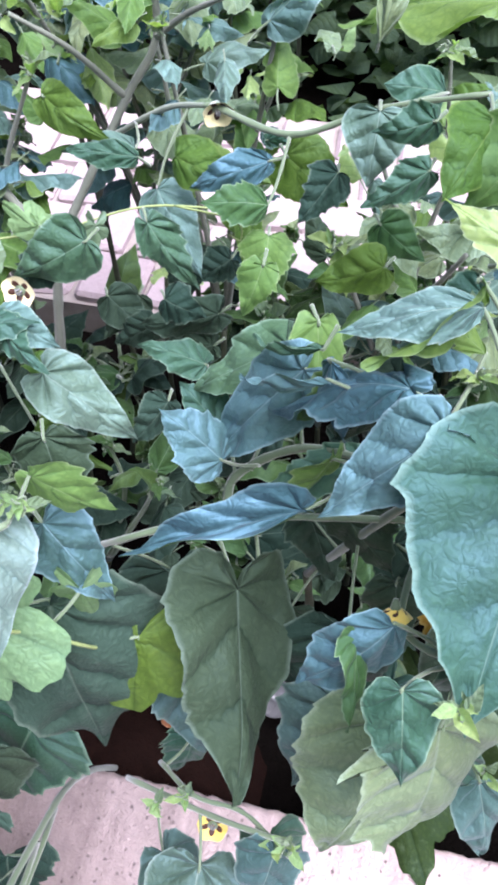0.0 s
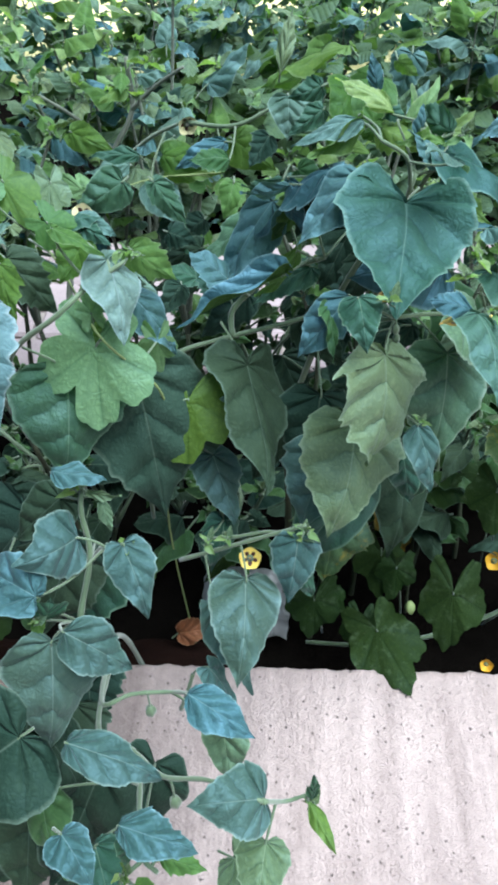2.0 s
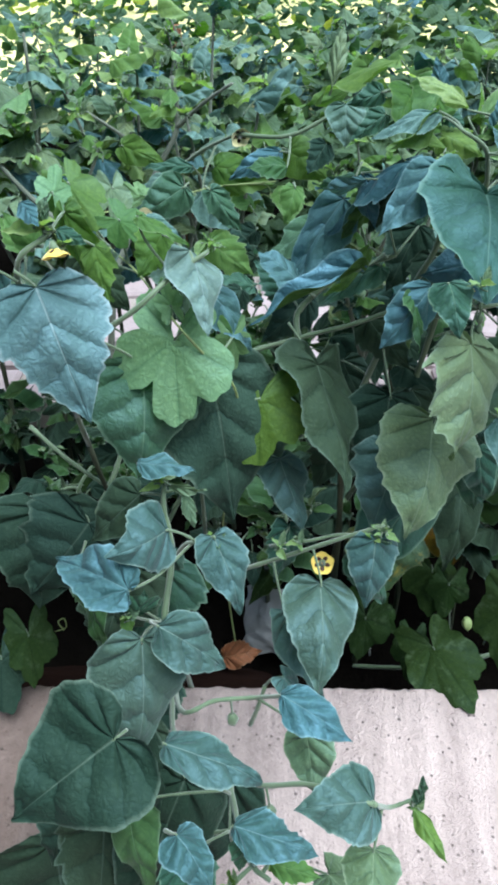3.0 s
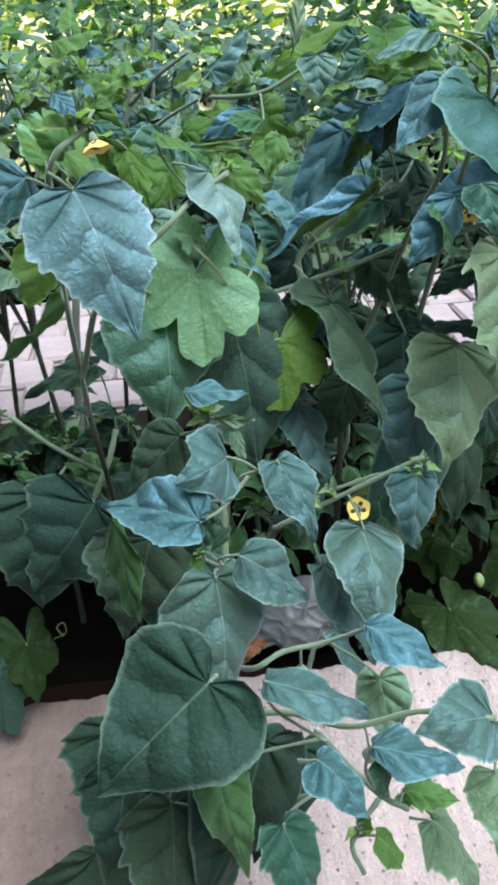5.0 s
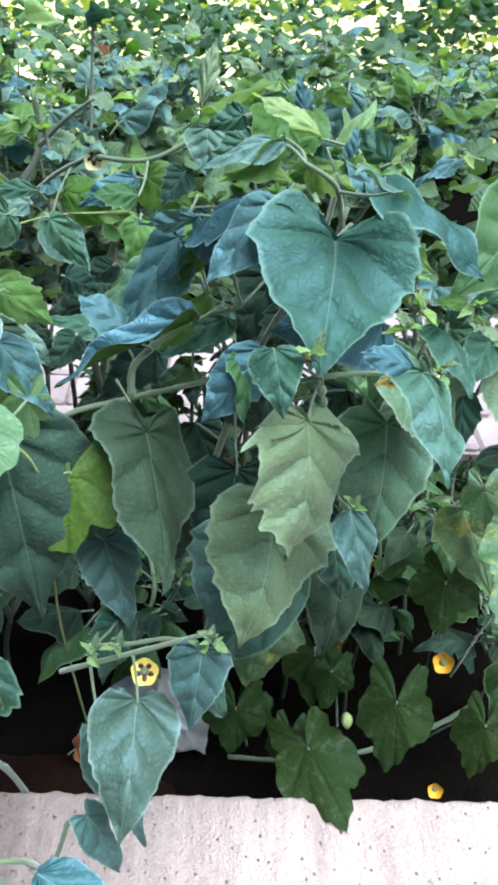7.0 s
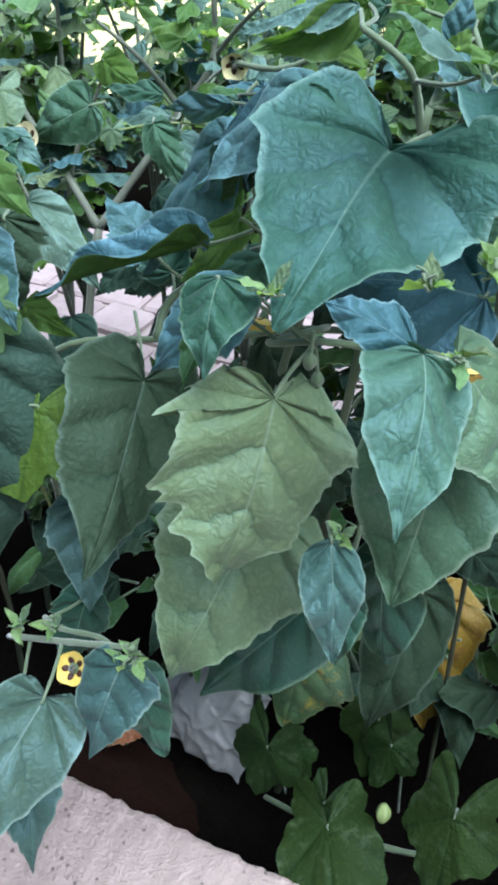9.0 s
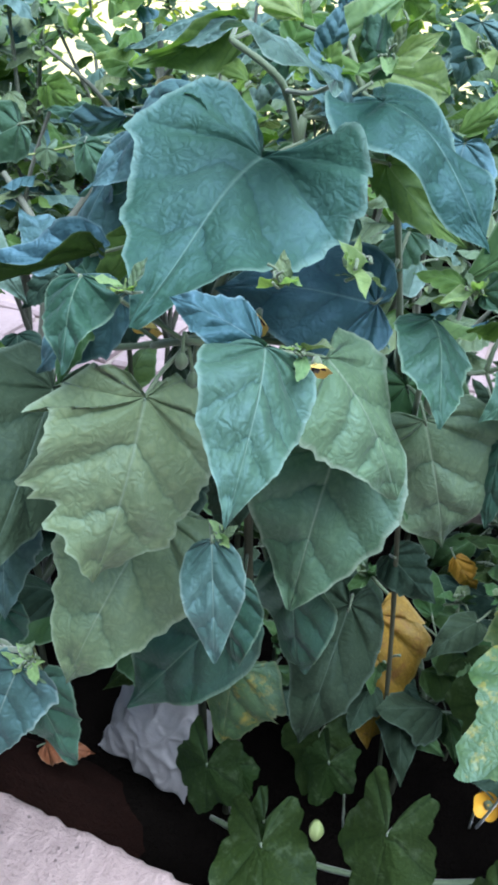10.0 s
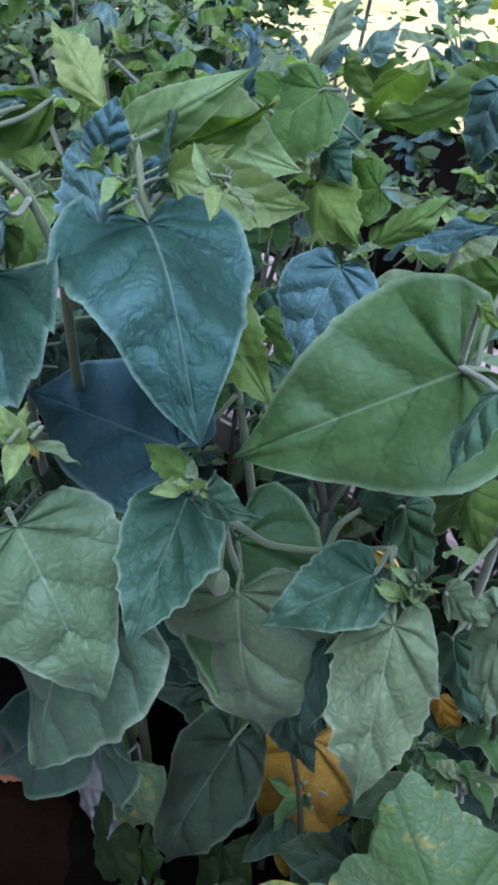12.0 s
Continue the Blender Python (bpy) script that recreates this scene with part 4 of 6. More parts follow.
leaf(bush, (0.006, 0.060, 0.562), (-0.047, 0.050, 0.548), w=0.36, mat=LEAF_TEAL, style="ovate", fold=0.3, wave=0.04, teeth=0.06, face=(-0.020, -0.250, 1.300), stalk=(0.017, 0.030, 0.558))
tuft(bush, (0.077, 0.050, 0.555), size=0.0149, n=5, seed=1)
tuft(bush, (0.073, -0.040, 0.489), size=0.0136, n=5, seed=2)
tuft(bush, (0.089, -0.060, 0.473), size=0.0124, n=5, seed=3)
tuft(bush, (-0.001, 0.080, 0.535), size=0.0161, n=5, seed=4)
tuft(bush, (0.009, 0.050, 0.535), size=0.0124, n=5, seed=5)
tuft(bush, (0.006, 0.080, 0.537), size=0.0124, n=5, seed=6)
tuft(bush, (0.021, -0.060, 0.483), size=0.016, n=5, seed=7)
tuft(bush, (-0.031, -0.080, 0.287), size=0.013, n=5, seed=8)
tuft(bush, (0.054, -0.045, 0.371), size=0.011, n=5, seed=9)
tuft(bush, (-0.038, -0.080, 0.279), size=0.012, n=5, seed=10)
tuft(bush, (-0.112, -0.070, 0.261), size=0.013, n=5, seed=11)
tuft(bush, (-0.096, -0.060, 0.257), size=0.014, n=5, seed=12)
tuft(bush, (0.112, 0.060, 0.559), size=0.0136, n=5, seed=13)
flower(bush, (-0.077, -0.073, 0.246), (-0.05, -0.5, 0.62), 0.0185, cup=0.22)
flower(bush, (0.066, -0.056, 0.462), (0.05, -0.3, 0.1), 0.019)
flower(bush, (0.032, 0.030, 0.438), (0.0, -0.4, 0.2), 0.017)
flower(bush, (-0.002, -0.010, 0.442), (0.05, -0.3, 0.1), 0.015)
flower(bush, (0.092, -0.050, 0.462), (0.25, -0.4, 0.1), 0.011)
lantern(bush, (0.030, -0.036, 0.450), size=0.008, hang=(0.029, -0.030, 0.452))
lantern(bush, (0.032, -0.030, 0.439), size=0.008, hang=(0.026, -0.028, 0.450))

shoot = thing("ground_cherry", (-0.2, 0.06, -0.12), "young ground cherry plant with bluish leaves leaning over the kerb", "plant", "ground cherry plants in the bed")
stem(shoot, ((-0.200, 0.050, -0.180), (-0.210, -0.020, 0.060), (-0.205, -0.100, 0.160), (-0.194, -0.190, 0.241), (-0.190, -0.185, 0.297), (-0.186, -0.149, 0.326), (-0.191, -0.135, 0.356), (-0.190, -0.122, 0.372)), 0.003, 0.0018)
stem(shoot, ((-0.184, -0.150, 0.323), (-0.174, -0.160, 0.345), (-0.161, -0.172, 0.356)), 0.0016, 0.0013)
stem(shoot, ((-0.206, -0.090, 0.140), (-0.182, -0.200, 0.224), (-0.158, -0.200, 0.235), (-0.129, -0.200, 0.239), (-0.109, -0.220, 0.267)), 0.002, 0.0014)
stem(shoot, ((-0.137, -0.140, 0.125), (-0.130, -0.140, 0.149), (-0.124, -0.135, 0.170)), 0.002, 0.0018)
stem(shoot, ((-0.210, -0.060, 0.110), (-0.189, -0.200, 0.193), (-0.156, -0.230, 0.212), (-0.128, -0.260, 0.231), (-0.094, -0.275, 0.255), (-0.059, -0.292, 0.263)), 0.0023, 0.0015)
stem(shoot, ((-0.146, -0.250, 0.219), (-0.138, -0.290, 0.240), (-0.129, -0.325, 0.260), (-0.118, -0.335, 0.261)), 0.002, 0.0014)
stem(shoot, ((-0.124, -0.310, 0.237), (-0.144, -0.330, 0.234), (-0.140, -0.340, 0.221)), 0.0016, 0.0012)
stem(shoot, ((-0.059, -0.292, 0.263), (-0.045, -0.275, 0.232), (-0.032, -0.272, 0.235)), 0.0018, 0.0012)
stem(shoot, ((-0.186, -0.250, 0.145), (-0.168, -0.250, 0.153), (-0.147, -0.255, 0.167)), 0.002, 0.0016)
leaf(shoot, (-0.204, -0.140, 0.396), (-0.166, -0.143, 0.390), w=0.55, mat=LEAF_BLUE, style="ovate", face=(-0.200, -0.300, 1.500), teeth=0.06, stalk=(-0.190, -0.122, 0.372))
leaf(shoot, (-0.193, -0.130, 0.376), (-0.205, -0.120, 0.385), w=0.6, mat=LEAF_GREEN, style="ovate", stalk=(-0.190, -0.124, 0.370))
leaf(shoot, (-0.188, -0.130, 0.371), (-0.161, -0.130, 0.367), w=0.3, mat=LEAF_PALE, style="lance", roll=40, fold=-0.4, stalk=(-0.190, -0.125, 0.368))
leaf(shoot, (-0.178, -0.130, 0.366), (-0.170, -0.140, 0.341), w=0.35, mat=LEAF_PALE, style="lance", stalk=(-0.190, -0.129, 0.364))
leaf(shoot, (-0.182, -0.174, 0.369), (-0.214, -0.210, 0.378), w=1.0, mat=LEAF_SLATE, wave=0.12, roll=-10, teeth=0.05, stalk=(-0.164, -0.169, 0.353))
leaf(shoot, (-0.209, -0.120, 0.355), (-0.247, -0.130, 0.320), w=0.85, mat=LEAF_DARK, roll=15, teeth=0.04, stalk=(-0.191, -0.130, 0.362))
leaf(shoot, (-0.203, -0.212, 0.354), (-0.259, -0.172, 0.343), w=0.6, mat=LEAF_BLUE, roll=-10, wave=0.08, teeth=0.06, fold=-0.25, stalk=(-0.170, -0.163, 0.348))
leaf(shoot, (-0.204, -0.210, 0.329), (-0.193, -0.215, 0.357), w=0.9, mat=LEAF, style="ovate", wave=0.1, stalk=(-0.190, -0.185, 0.297))
leaf(shoot, (-0.206, -0.210, 0.336), (-0.207, -0.220, 0.318), w=0.45, mat=LEAF_GREEN, style="ovate", stalk=(-0.190, -0.185, 0.297))
leaf(shoot, (-0.154, -0.172, 0.362), (-0.137, -0.201, 0.321), w=0.68, mat=LEAF_SLATE, wave=0.12, fold=0.1, teeth=0.05, stalk=(-0.161, -0.172, 0.356))
leaf(shoot, (-0.155, -0.165, 0.356), (-0.137, -0.165, 0.321), w=0.4, mat=LEAF_GREEN, roll=-60, stalk=(-0.161, -0.172, 0.356))
leaf(shoot, (-0.185, -0.228, 0.341), (-0.147, -0.224, 0.298), w=0.62, mat=LEAF_SLATE, wave=0.08, fold=0.1, teeth=0.05, style="ovate", stalk=(-0.190, -0.185, 0.297))
leaf(shoot, (-0.197, -0.221, 0.321), (-0.204, -0.253, 0.246), w=0.8, mat=LEAF_SLATE, fold=0.3, teeth=0.06, stalk=(-0.190, -0.185, 0.297))
leaf(shoot, (-0.198, -0.100, 0.288), (-0.220, -0.100, 0.261), w=1.2, mat=LEAF_DARK, stalk=(-0.184, -0.150, 0.323))
leaf(shoot, (-0.239, -0.060, 0.232), (-0.271, -0.080, 0.148), w=1.0, mat=LEAF_DARK)
leaf(shoot, (-0.218, -0.030, 0.206), (-0.248, -0.060, 0.127), w=1.1, mat=LEAF, roll=20)
leaf(shoot, (-0.259, -0.120, 0.297), (-0.251, -0.120, 0.202), w=0.25, mat=LEAF_MID, style="lance", roll=50)
leaf(shoot, (-0.208, -0.275, 0.298), (-0.270, -0.300, 0.255), w=1.1, style="cordate", face=(-0.201, -0.553, 0.620), mat=LEAF_DARK, teeth=0.03, fold=0.05, lift=0.2)
leaf(shoot, (-0.212, -0.240, 0.250), (-0.192, -0.250, 0.146), w=0.6, mat=LEAF_DARK, roll=-15, teeth=0.04, stalk=(-0.193, -0.189, 0.248))
leaf(shoot, (-0.208, -0.270, 0.224), (-0.195, -0.300, 0.162), w=0.5, mat=LEAF_MID, roll=40, teeth=0.06, stalk=(-0.144, -0.260, 0.224))
leaf(shoot, (-0.236, -0.240, 0.142), (-0.262, -0.260, 0.079), w=0.9, mat=LEAF_DARK, teeth=0.06, stalk=(-0.186, -0.250, 0.145))
leaf(shoot, (-0.179, -0.277, 0.297), (-0.124, -0.280, 0.261), w=0.52, mat=LEAF_SLATE, style="ovate", roll=-20, teeth=0.05, stalk=(-0.143, -0.265, 0.227))
leaf(shoot, (-0.112, -0.225, 0.274), (-0.066, -0.240, 0.246), w=0.55, mat=LEAF_BLUE, style="ovate", roll=-10, teeth=0.05, stalk=(-0.109, -0.220, 0.267))
leaf(shoot, (-0.110, -0.140, 0.187), (-0.089, -0.150, 0.137), w=0.6, mat=LEAF_SLATE, roll=-30, teeth=0.05, stalk=(-0.124, -0.135, 0.170))
leaf(shoot, (-0.093, -0.200, 0.200), (-0.086, -0.220, 0.155), w=0.75, mat=LEAF_PALE, style="full", face=(-0.201, -0.553, 0.620), teeth=0.04, stalk=(-0.129, -0.200, 0.239))
leaf(shoot, (-0.058, -0.290, 0.263), (-0.105, -0.299, 0.268), w=1.0, mat=LEAF_SLATE, roll=0, wave=0.08, teeth=0.05, stalk=(-0.059, -0.292, 0.263))
leaf(shoot, (-0.164, -0.340, 0.314), (-0.145, -0.360, 0.296), w=0.85, mat=LEAF_BLUE, teeth=0.05)
leaf(shoot, (-0.137, -0.329, 0.303), (-0.093, -0.335, 0.285), w=0.55, mat=LEAF_BLUE, style="ovate", wave=0.1, roll=-15, stalk=(-0.129, -0.325, 0.260))
leaf(shoot, (-0.132, -0.330, 0.298), (-0.134, -0.340, 0.279), w=0.6, mat=LEAF, style="ovate", stalk=(-0.126, -0.328, 0.260))
leaf(shoot, (-0.118, -0.325, 0.262), (-0.090, -0.330, 0.254), w=0.5, mat=LEAF_GREEN, style="ovate", roll=20, stalk=(-0.122, -0.331, 0.261))
leaf(shoot, (-0.057, -0.300, 0.229), (-0.065, -0.340, 0.206), w=0.8, mat=LEAF_PALE, teeth=0.06, stalk=(-0.051, -0.281, 0.244))
leaf(shoot, (-0.173, -0.290, 0.193), (-0.162, -0.320, 0.151), w=0.8, mat=LEAF, stalk=(-0.147, -0.255, 0.167))
leaf(shoot, (-0.082, -0.280, 0.161), (-0.051, -0.300, 0.107), w=0.7, mat=LEAF_PALE, roll=-20)
leaf(shoot, (-0.134, -0.335, 0.244), (-0.120, -0.340, 0.220), w=0.6, mat=LEAF_GREEN, style="ovate", stalk=(-0.141, -0.328, 0.234))
leaf(shoot, (-0.140, -0.330, 0.247), (-0.137, -0.335, 0.259), w=0.9, mat=LEAF_GREEN, style="ovate", stalk=(-0.141, -0.328, 0.234))
leaf(shoot, (-0.030, -0.271, 0.226), (-0.012, -0.300, 0.213), w=0.32, mat=LEAF_GREEN, style="lance", fold=0.5, teeth=0.04, stalk=(-0.032, -0.272, 0.235))
leaf(shoot, (-0.028, -0.271, 0.230), (-0.027, -0.272, 0.262), w=0.3, mat=LEAF, style="lance", stalk=(-0.032, -0.272, 0.235))
leaf(shoot, (-0.177, -0.240, 0.205), (-0.228, -0.272, 0.088), w=0.62, mat=LEAF_DARK, teeth=0.03, stalk=(-0.186, -0.250, 0.145))
leaf(shoot, (-0.150, -0.200, 0.140), (-0.187, -0.222, 0.044), w=0.70, mat=LEAF_DARK, teeth=0.03, stalk=(-0.147, -0.255, 0.167))
tuft(shoot, (-0.192, -0.130, 0.374), size=0.016, n=5, seed=41)
tuft(shoot, (-0.204, -0.215, 0.335), size=0.012, n=5, seed=42)
tuft(shoot, (-0.152, -0.170, 0.355), size=0.009, n=5, seed=43)
tuft(shoot, (-0.028, -0.271, 0.223), size=0.013, n=5, seed=44)
tuft(shoot, (-0.141, -0.330, 0.243), size=0.011, n=5, seed=45)
tuft(shoot, (-0.116, -0.320, 0.245), size=0.01, n=5, seed=46)
lantern(shoot, (-0.146, -0.200, 0.221), size=0.012, hang=(-0.147, -0.200, 0.237))
lantern(shoot, (-0.119, -0.270, 0.223), size=0.012, hang=(-0.123, -0.262, 0.234))
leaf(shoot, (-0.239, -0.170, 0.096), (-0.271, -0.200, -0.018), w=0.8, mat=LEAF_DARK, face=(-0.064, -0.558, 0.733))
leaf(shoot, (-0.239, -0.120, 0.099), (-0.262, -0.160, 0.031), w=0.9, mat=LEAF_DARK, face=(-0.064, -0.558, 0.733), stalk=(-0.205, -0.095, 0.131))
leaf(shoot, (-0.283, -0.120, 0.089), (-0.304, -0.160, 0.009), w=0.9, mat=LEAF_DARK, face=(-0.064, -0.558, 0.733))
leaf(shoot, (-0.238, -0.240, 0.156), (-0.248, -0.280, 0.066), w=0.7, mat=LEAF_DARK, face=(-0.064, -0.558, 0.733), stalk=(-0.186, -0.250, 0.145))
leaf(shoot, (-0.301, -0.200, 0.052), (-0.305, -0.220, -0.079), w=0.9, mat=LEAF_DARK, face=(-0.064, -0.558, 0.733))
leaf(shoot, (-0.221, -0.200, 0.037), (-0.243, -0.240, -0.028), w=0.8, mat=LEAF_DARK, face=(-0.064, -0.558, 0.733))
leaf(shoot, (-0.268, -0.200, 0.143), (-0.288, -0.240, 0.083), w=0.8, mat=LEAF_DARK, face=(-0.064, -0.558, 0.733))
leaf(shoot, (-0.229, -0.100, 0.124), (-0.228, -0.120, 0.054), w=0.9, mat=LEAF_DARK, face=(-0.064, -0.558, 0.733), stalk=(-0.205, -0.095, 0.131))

side = thing("ground_cherry", (-0.27, 0.05, -0.12), "ground cherry plant with large hanging leaves and a nodding yellow flower", "plant", "ground cherry plants in the bed")
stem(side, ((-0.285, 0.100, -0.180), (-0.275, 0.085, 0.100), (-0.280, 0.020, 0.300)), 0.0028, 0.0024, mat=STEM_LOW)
stem(side, ((-0.280, 0.020, 0.300), (-0.274, -0.060, 0.440), (-0.263, -0.125, 0.522), (-0.241, -0.120, 0.543)), 0.0023, 0.0015)
stem(side, ((-0.266, 0.080, 0.251), (-0.276, 0.060, 0.228), (-0.299, 0.040, 0.188), (-0.335, 0.030, 0.114)), 0.0025, 0.003)
stem(side, ((-0.367, 0.120, 0.254), (-0.328, 0.100, 0.227), (-0.285, 0.080, 0.206)), 0.0025, 0.002)
stem(side, ((-0.277, -0.010, 0.350), (-0.250, -0.050, 0.430), (-0.206, -0.060, 0.470), (-0.187, -0.045, 0.483), (-0.161, -0.030, 0.496)), 0.0024, 0.0016)
leaf(side, (-0.252, -0.130, 0.514), (-0.226, -0.154, 0.436), w=0.86, style="heart", face=(-0.150, -0.500, 0.800), mat=LEAF_SKYLIT, fold=0.15, teeth=0.09, wave=0.03, stalk=(-0.263, -0.130, 0.524))
leaf(side, (-0.211, -0.045, 0.415), (-0.219, -0.075, 0.334), w=1.12, mat=LEAF, fold=0.1, teeth=0.05, stalk=(-0.239, -0.053, 0.440))
leaf(side, (-0.168, -0.018, 0.402), (-0.150, -0.045, 0.264), w=0.82, mat=LEAF_DARK, fold=0.15, teeth=0.06, stalk=(-0.185, -0.030, 0.412))
leaf(side, (-0.237, -0.099, 0.548), (-0.216, -0.095, 0.487), w=0.35, mat=LEAF_OLIVE, roll=50, fold=0.4, stalk=(-0.241, -0.120, 0.543))
leaf(side, (-0.174, -0.028, 0.496), (-0.161, -0.068, 0.450), w=0.74, mat=LEAF_SKYLIT, face=(0.100, -0.230, 0.730), fold=0.2, teeth=0.03, stalk=(-0.171, -0.036, 0.491))
leaf(side, (-0.162, -0.005, 0.494), (-0.131, 0.006, 0.464), w=0.66, mat=LEAF_GREEN, roll=20, teeth=0.2, stalk=(-0.161, -0.030, 0.496))
leaf(side, (-0.205, -0.040, 0.524), (-0.173, -0.040, 0.502), w=0.4, mat=LEAF_GREEN, roll=-40, stalk=(-0.184, -0.043, 0.484))
leaf(side, (-0.222, -0.100, 0.527), (-0.215, -0.115, 0.492), w=0.5, mat=LEAF_OLIVE, teeth=0.2, roll=20, stalk=(-0.241, -0.120, 0.543))
leaf(side, (-0.196, 0.000, 0.498), (-0.214, -0.020, 0.473), w=0.9, mat=LEAF_OLIVE, teeth=0.15, stalk=(-0.171, -0.036, 0.491))
leaf(side, (-0.255, -0.120, 0.560), (-0.244, -0.130, 0.549), w=0.6, mat=LEAF_BLUE, style="ovate", roll=20, stalk=(-0.241, -0.120, 0.543))
leaf(side, (-0.245, -0.120, 0.544), (-0.241, -0.120, 0.563), w=0.35, mat=LEAF_PALE, style="lance", stalk=(-0.244, -0.121, 0.541))
leaf(side, (-0.238, -0.120, 0.544), (-0.220, -0.125, 0.537), w=0.5, mat=LEAF, style="ovate", stalk=(-0.241, -0.120, 0.543))
leaf(side, (-0.255, -0.110, 0.530), (-0.274, -0.100, 0.549), w=0.6, mat=LEAF_GREEN, roll=-20, stalk=(-0.252, -0.125, 0.534))
leaf(side, (-0.268, -0.090, 0.522), (-0.284, -0.080, 0.539), w=0.7, mat=LEAF_GREEN, roll=20, stalk=(-0.265, -0.118, 0.506))
leaf(side, (-0.253, -0.100, 0.530), (-0.251, -0.100, 0.552), w=0.5, mat=LEAF_GREEN, roll=10, stalk=(-0.249, -0.124, 0.536))
leaf(side, (-0.276, -0.120, 0.520), (-0.308, -0.140, 0.502), w=0.8, mat=LEAF_BLUE, stalk=(-0.264, -0.124, 0.515))
leaf(side, (-0.272, -0.020, 0.424), (-0.333, -0.020, 0.374), w=0.35, mat=LEAF_MID, roll=-50, stalk=(-0.260, -0.043, 0.410))
leaf(side, (-0.283, -0.040, 0.459), (-0.302, -0.040, 0.418), w=0.9, mat=LEAF_GREEN, stalk=(-0.274, -0.070, 0.431))
leaf(side, (-0.277, 0.100, 0.308), (-0.346, 0.100, 0.281), w=0.45, mat=LEAF_DARK, roll=30, stalk=(-0.266, 0.080, 0.251))
leaf(side, (-0.266, 0.080, 0.271), (-0.310, 0.080, 0.276), w=0.4, mat=LEAF_DARK, roll=30, stalk=(-0.266, 0.080, 0.251))
leaf(side, (-0.266, 0.080, 0.251), (-0.309, 0.080, 0.237), w=0.6, mat=LEAF_DARK, stalk=(-0.266, 0.080, 0.251))
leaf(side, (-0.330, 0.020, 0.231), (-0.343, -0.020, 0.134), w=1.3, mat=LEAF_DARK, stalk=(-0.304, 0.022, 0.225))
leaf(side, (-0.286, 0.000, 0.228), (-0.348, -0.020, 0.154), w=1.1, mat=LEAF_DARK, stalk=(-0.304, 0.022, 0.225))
leaf(side, (-0.244, 0.090, 0.468), (-0.203, 0.100, 0.474), w=0.5, mat=LEAF, style="ovate", face=(-0.200, -0.200, 1.400))
leaf(side, (-0.257, 0.000, 0.484), (-0.225, 0.000, 0.436), w=0.7, mat=LEAF_DARK)
leaf(side, (-0.196, 0.250, 0.477), (-0.248, 0.250, 0.474), w=0.35, mat=LEAF, style="ovate", roll=40)
leaf(side, (-0.109, 0.240, 0.493), (-0.161, 0.240, 0.466), w=0.4, mat=LEAF_BLUE, style="ovate", roll=-30, face=(-0.100, -0.200, 1.400))
leaf(side, (-0.176, 0.200, 0.468), (-0.146, 0.200, 0.419), w=0.45, mat=LEAF, roll=0)
leaf(side, (-0.163, 0.180, 0.427), (-0.136, 0.180, 0.416), w=1.0, mat=LEAF_DARK)
leaf(side, (-0.102, 0.200, 0.470), (-0.102, 0.180, 0.439), w=0.9, mat=LEAF_GREEN)
leaf(side, (-0.189, 0.050, 0.442), (-0.176, 0.040, 0.391), w=0.8, mat=LEAF_DARK)
tuft(side, (-0.245, -0.120, 0.545), size=0.02, n=5, seed=61)
tuft(side, (-0.236, -0.120, 0.535), size=0.014, n=5, seed=62)
tuft(side, (-0.158, -0.020, 0.496), size=0.013, n=5, seed=63)
tuft(side, (-0.162, -0.020, 0.500), size=0.012, n=5, seed=64)
flower(side, (-0.236, -0.135, 0.534), (-0.05, -0.5, -0.35), 0.016)
flower(side, (-0.229, 0.127, 0.466), (-0.2, -0.5, 0.7), 0.019, PETAL_PALE, cup=0.25)
flower(side, (-0.149, 0.273, 0.498), (0.1, -0.4, 0.3), 0.020, PETAL_PALE)

right = thing("ground_cherry", (0.12, 0.16, -0.12), "dense ground cherry plant with broad drooping green leaves", "plant", "ground cherry plants in the bed")
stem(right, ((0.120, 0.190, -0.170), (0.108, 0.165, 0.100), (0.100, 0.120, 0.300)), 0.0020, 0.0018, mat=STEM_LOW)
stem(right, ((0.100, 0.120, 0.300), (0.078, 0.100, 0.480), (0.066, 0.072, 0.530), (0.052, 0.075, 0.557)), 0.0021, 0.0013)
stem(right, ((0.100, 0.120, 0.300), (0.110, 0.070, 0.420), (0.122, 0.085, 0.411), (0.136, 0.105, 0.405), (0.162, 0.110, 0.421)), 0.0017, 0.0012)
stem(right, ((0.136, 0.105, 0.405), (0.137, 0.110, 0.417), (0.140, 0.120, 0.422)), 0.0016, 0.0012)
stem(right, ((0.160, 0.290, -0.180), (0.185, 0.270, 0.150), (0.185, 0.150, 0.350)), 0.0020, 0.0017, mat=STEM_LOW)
stem(right, ((0.185, 0.150, 0.350), (0.200, 0.120, 0.470), (0.215, 0.110, 0.525)), 0.002, 0.0014)
stem(right, ((0.046, 0.050, 0.499), (0.042, 0.045, 0.523), (0.038, 0.040, 0.540), (0.031, 0.035, 0.549), (0.017, 0.030, 0.558)), 0.002, 0.0014)
stem(right, ((0.048, 0.065, 0.503), (0.055, 0.060, 0.520), (0.062, 0.060, 0.530), (0.074, 0.065, 0.529)), 0.002, 0.0016)
stem(right, ((0.200, 0.120, 0.470), (0.187, 0.110, 0.507), (0.179, 0.098, 0.514)), 0.0016, 0.0012)
leaf(right, (0.074, 0.062, 0.536), (0.134, 0.032, 0.490), w=0.84, style="cordate", mat=LEAF_DEEP, fold=0.15, teeth=0.03, face=(0.300, -0.050, 0.840), lift=0.15, droop=0.1, stalk=(0.057, 0.070, 0.540))
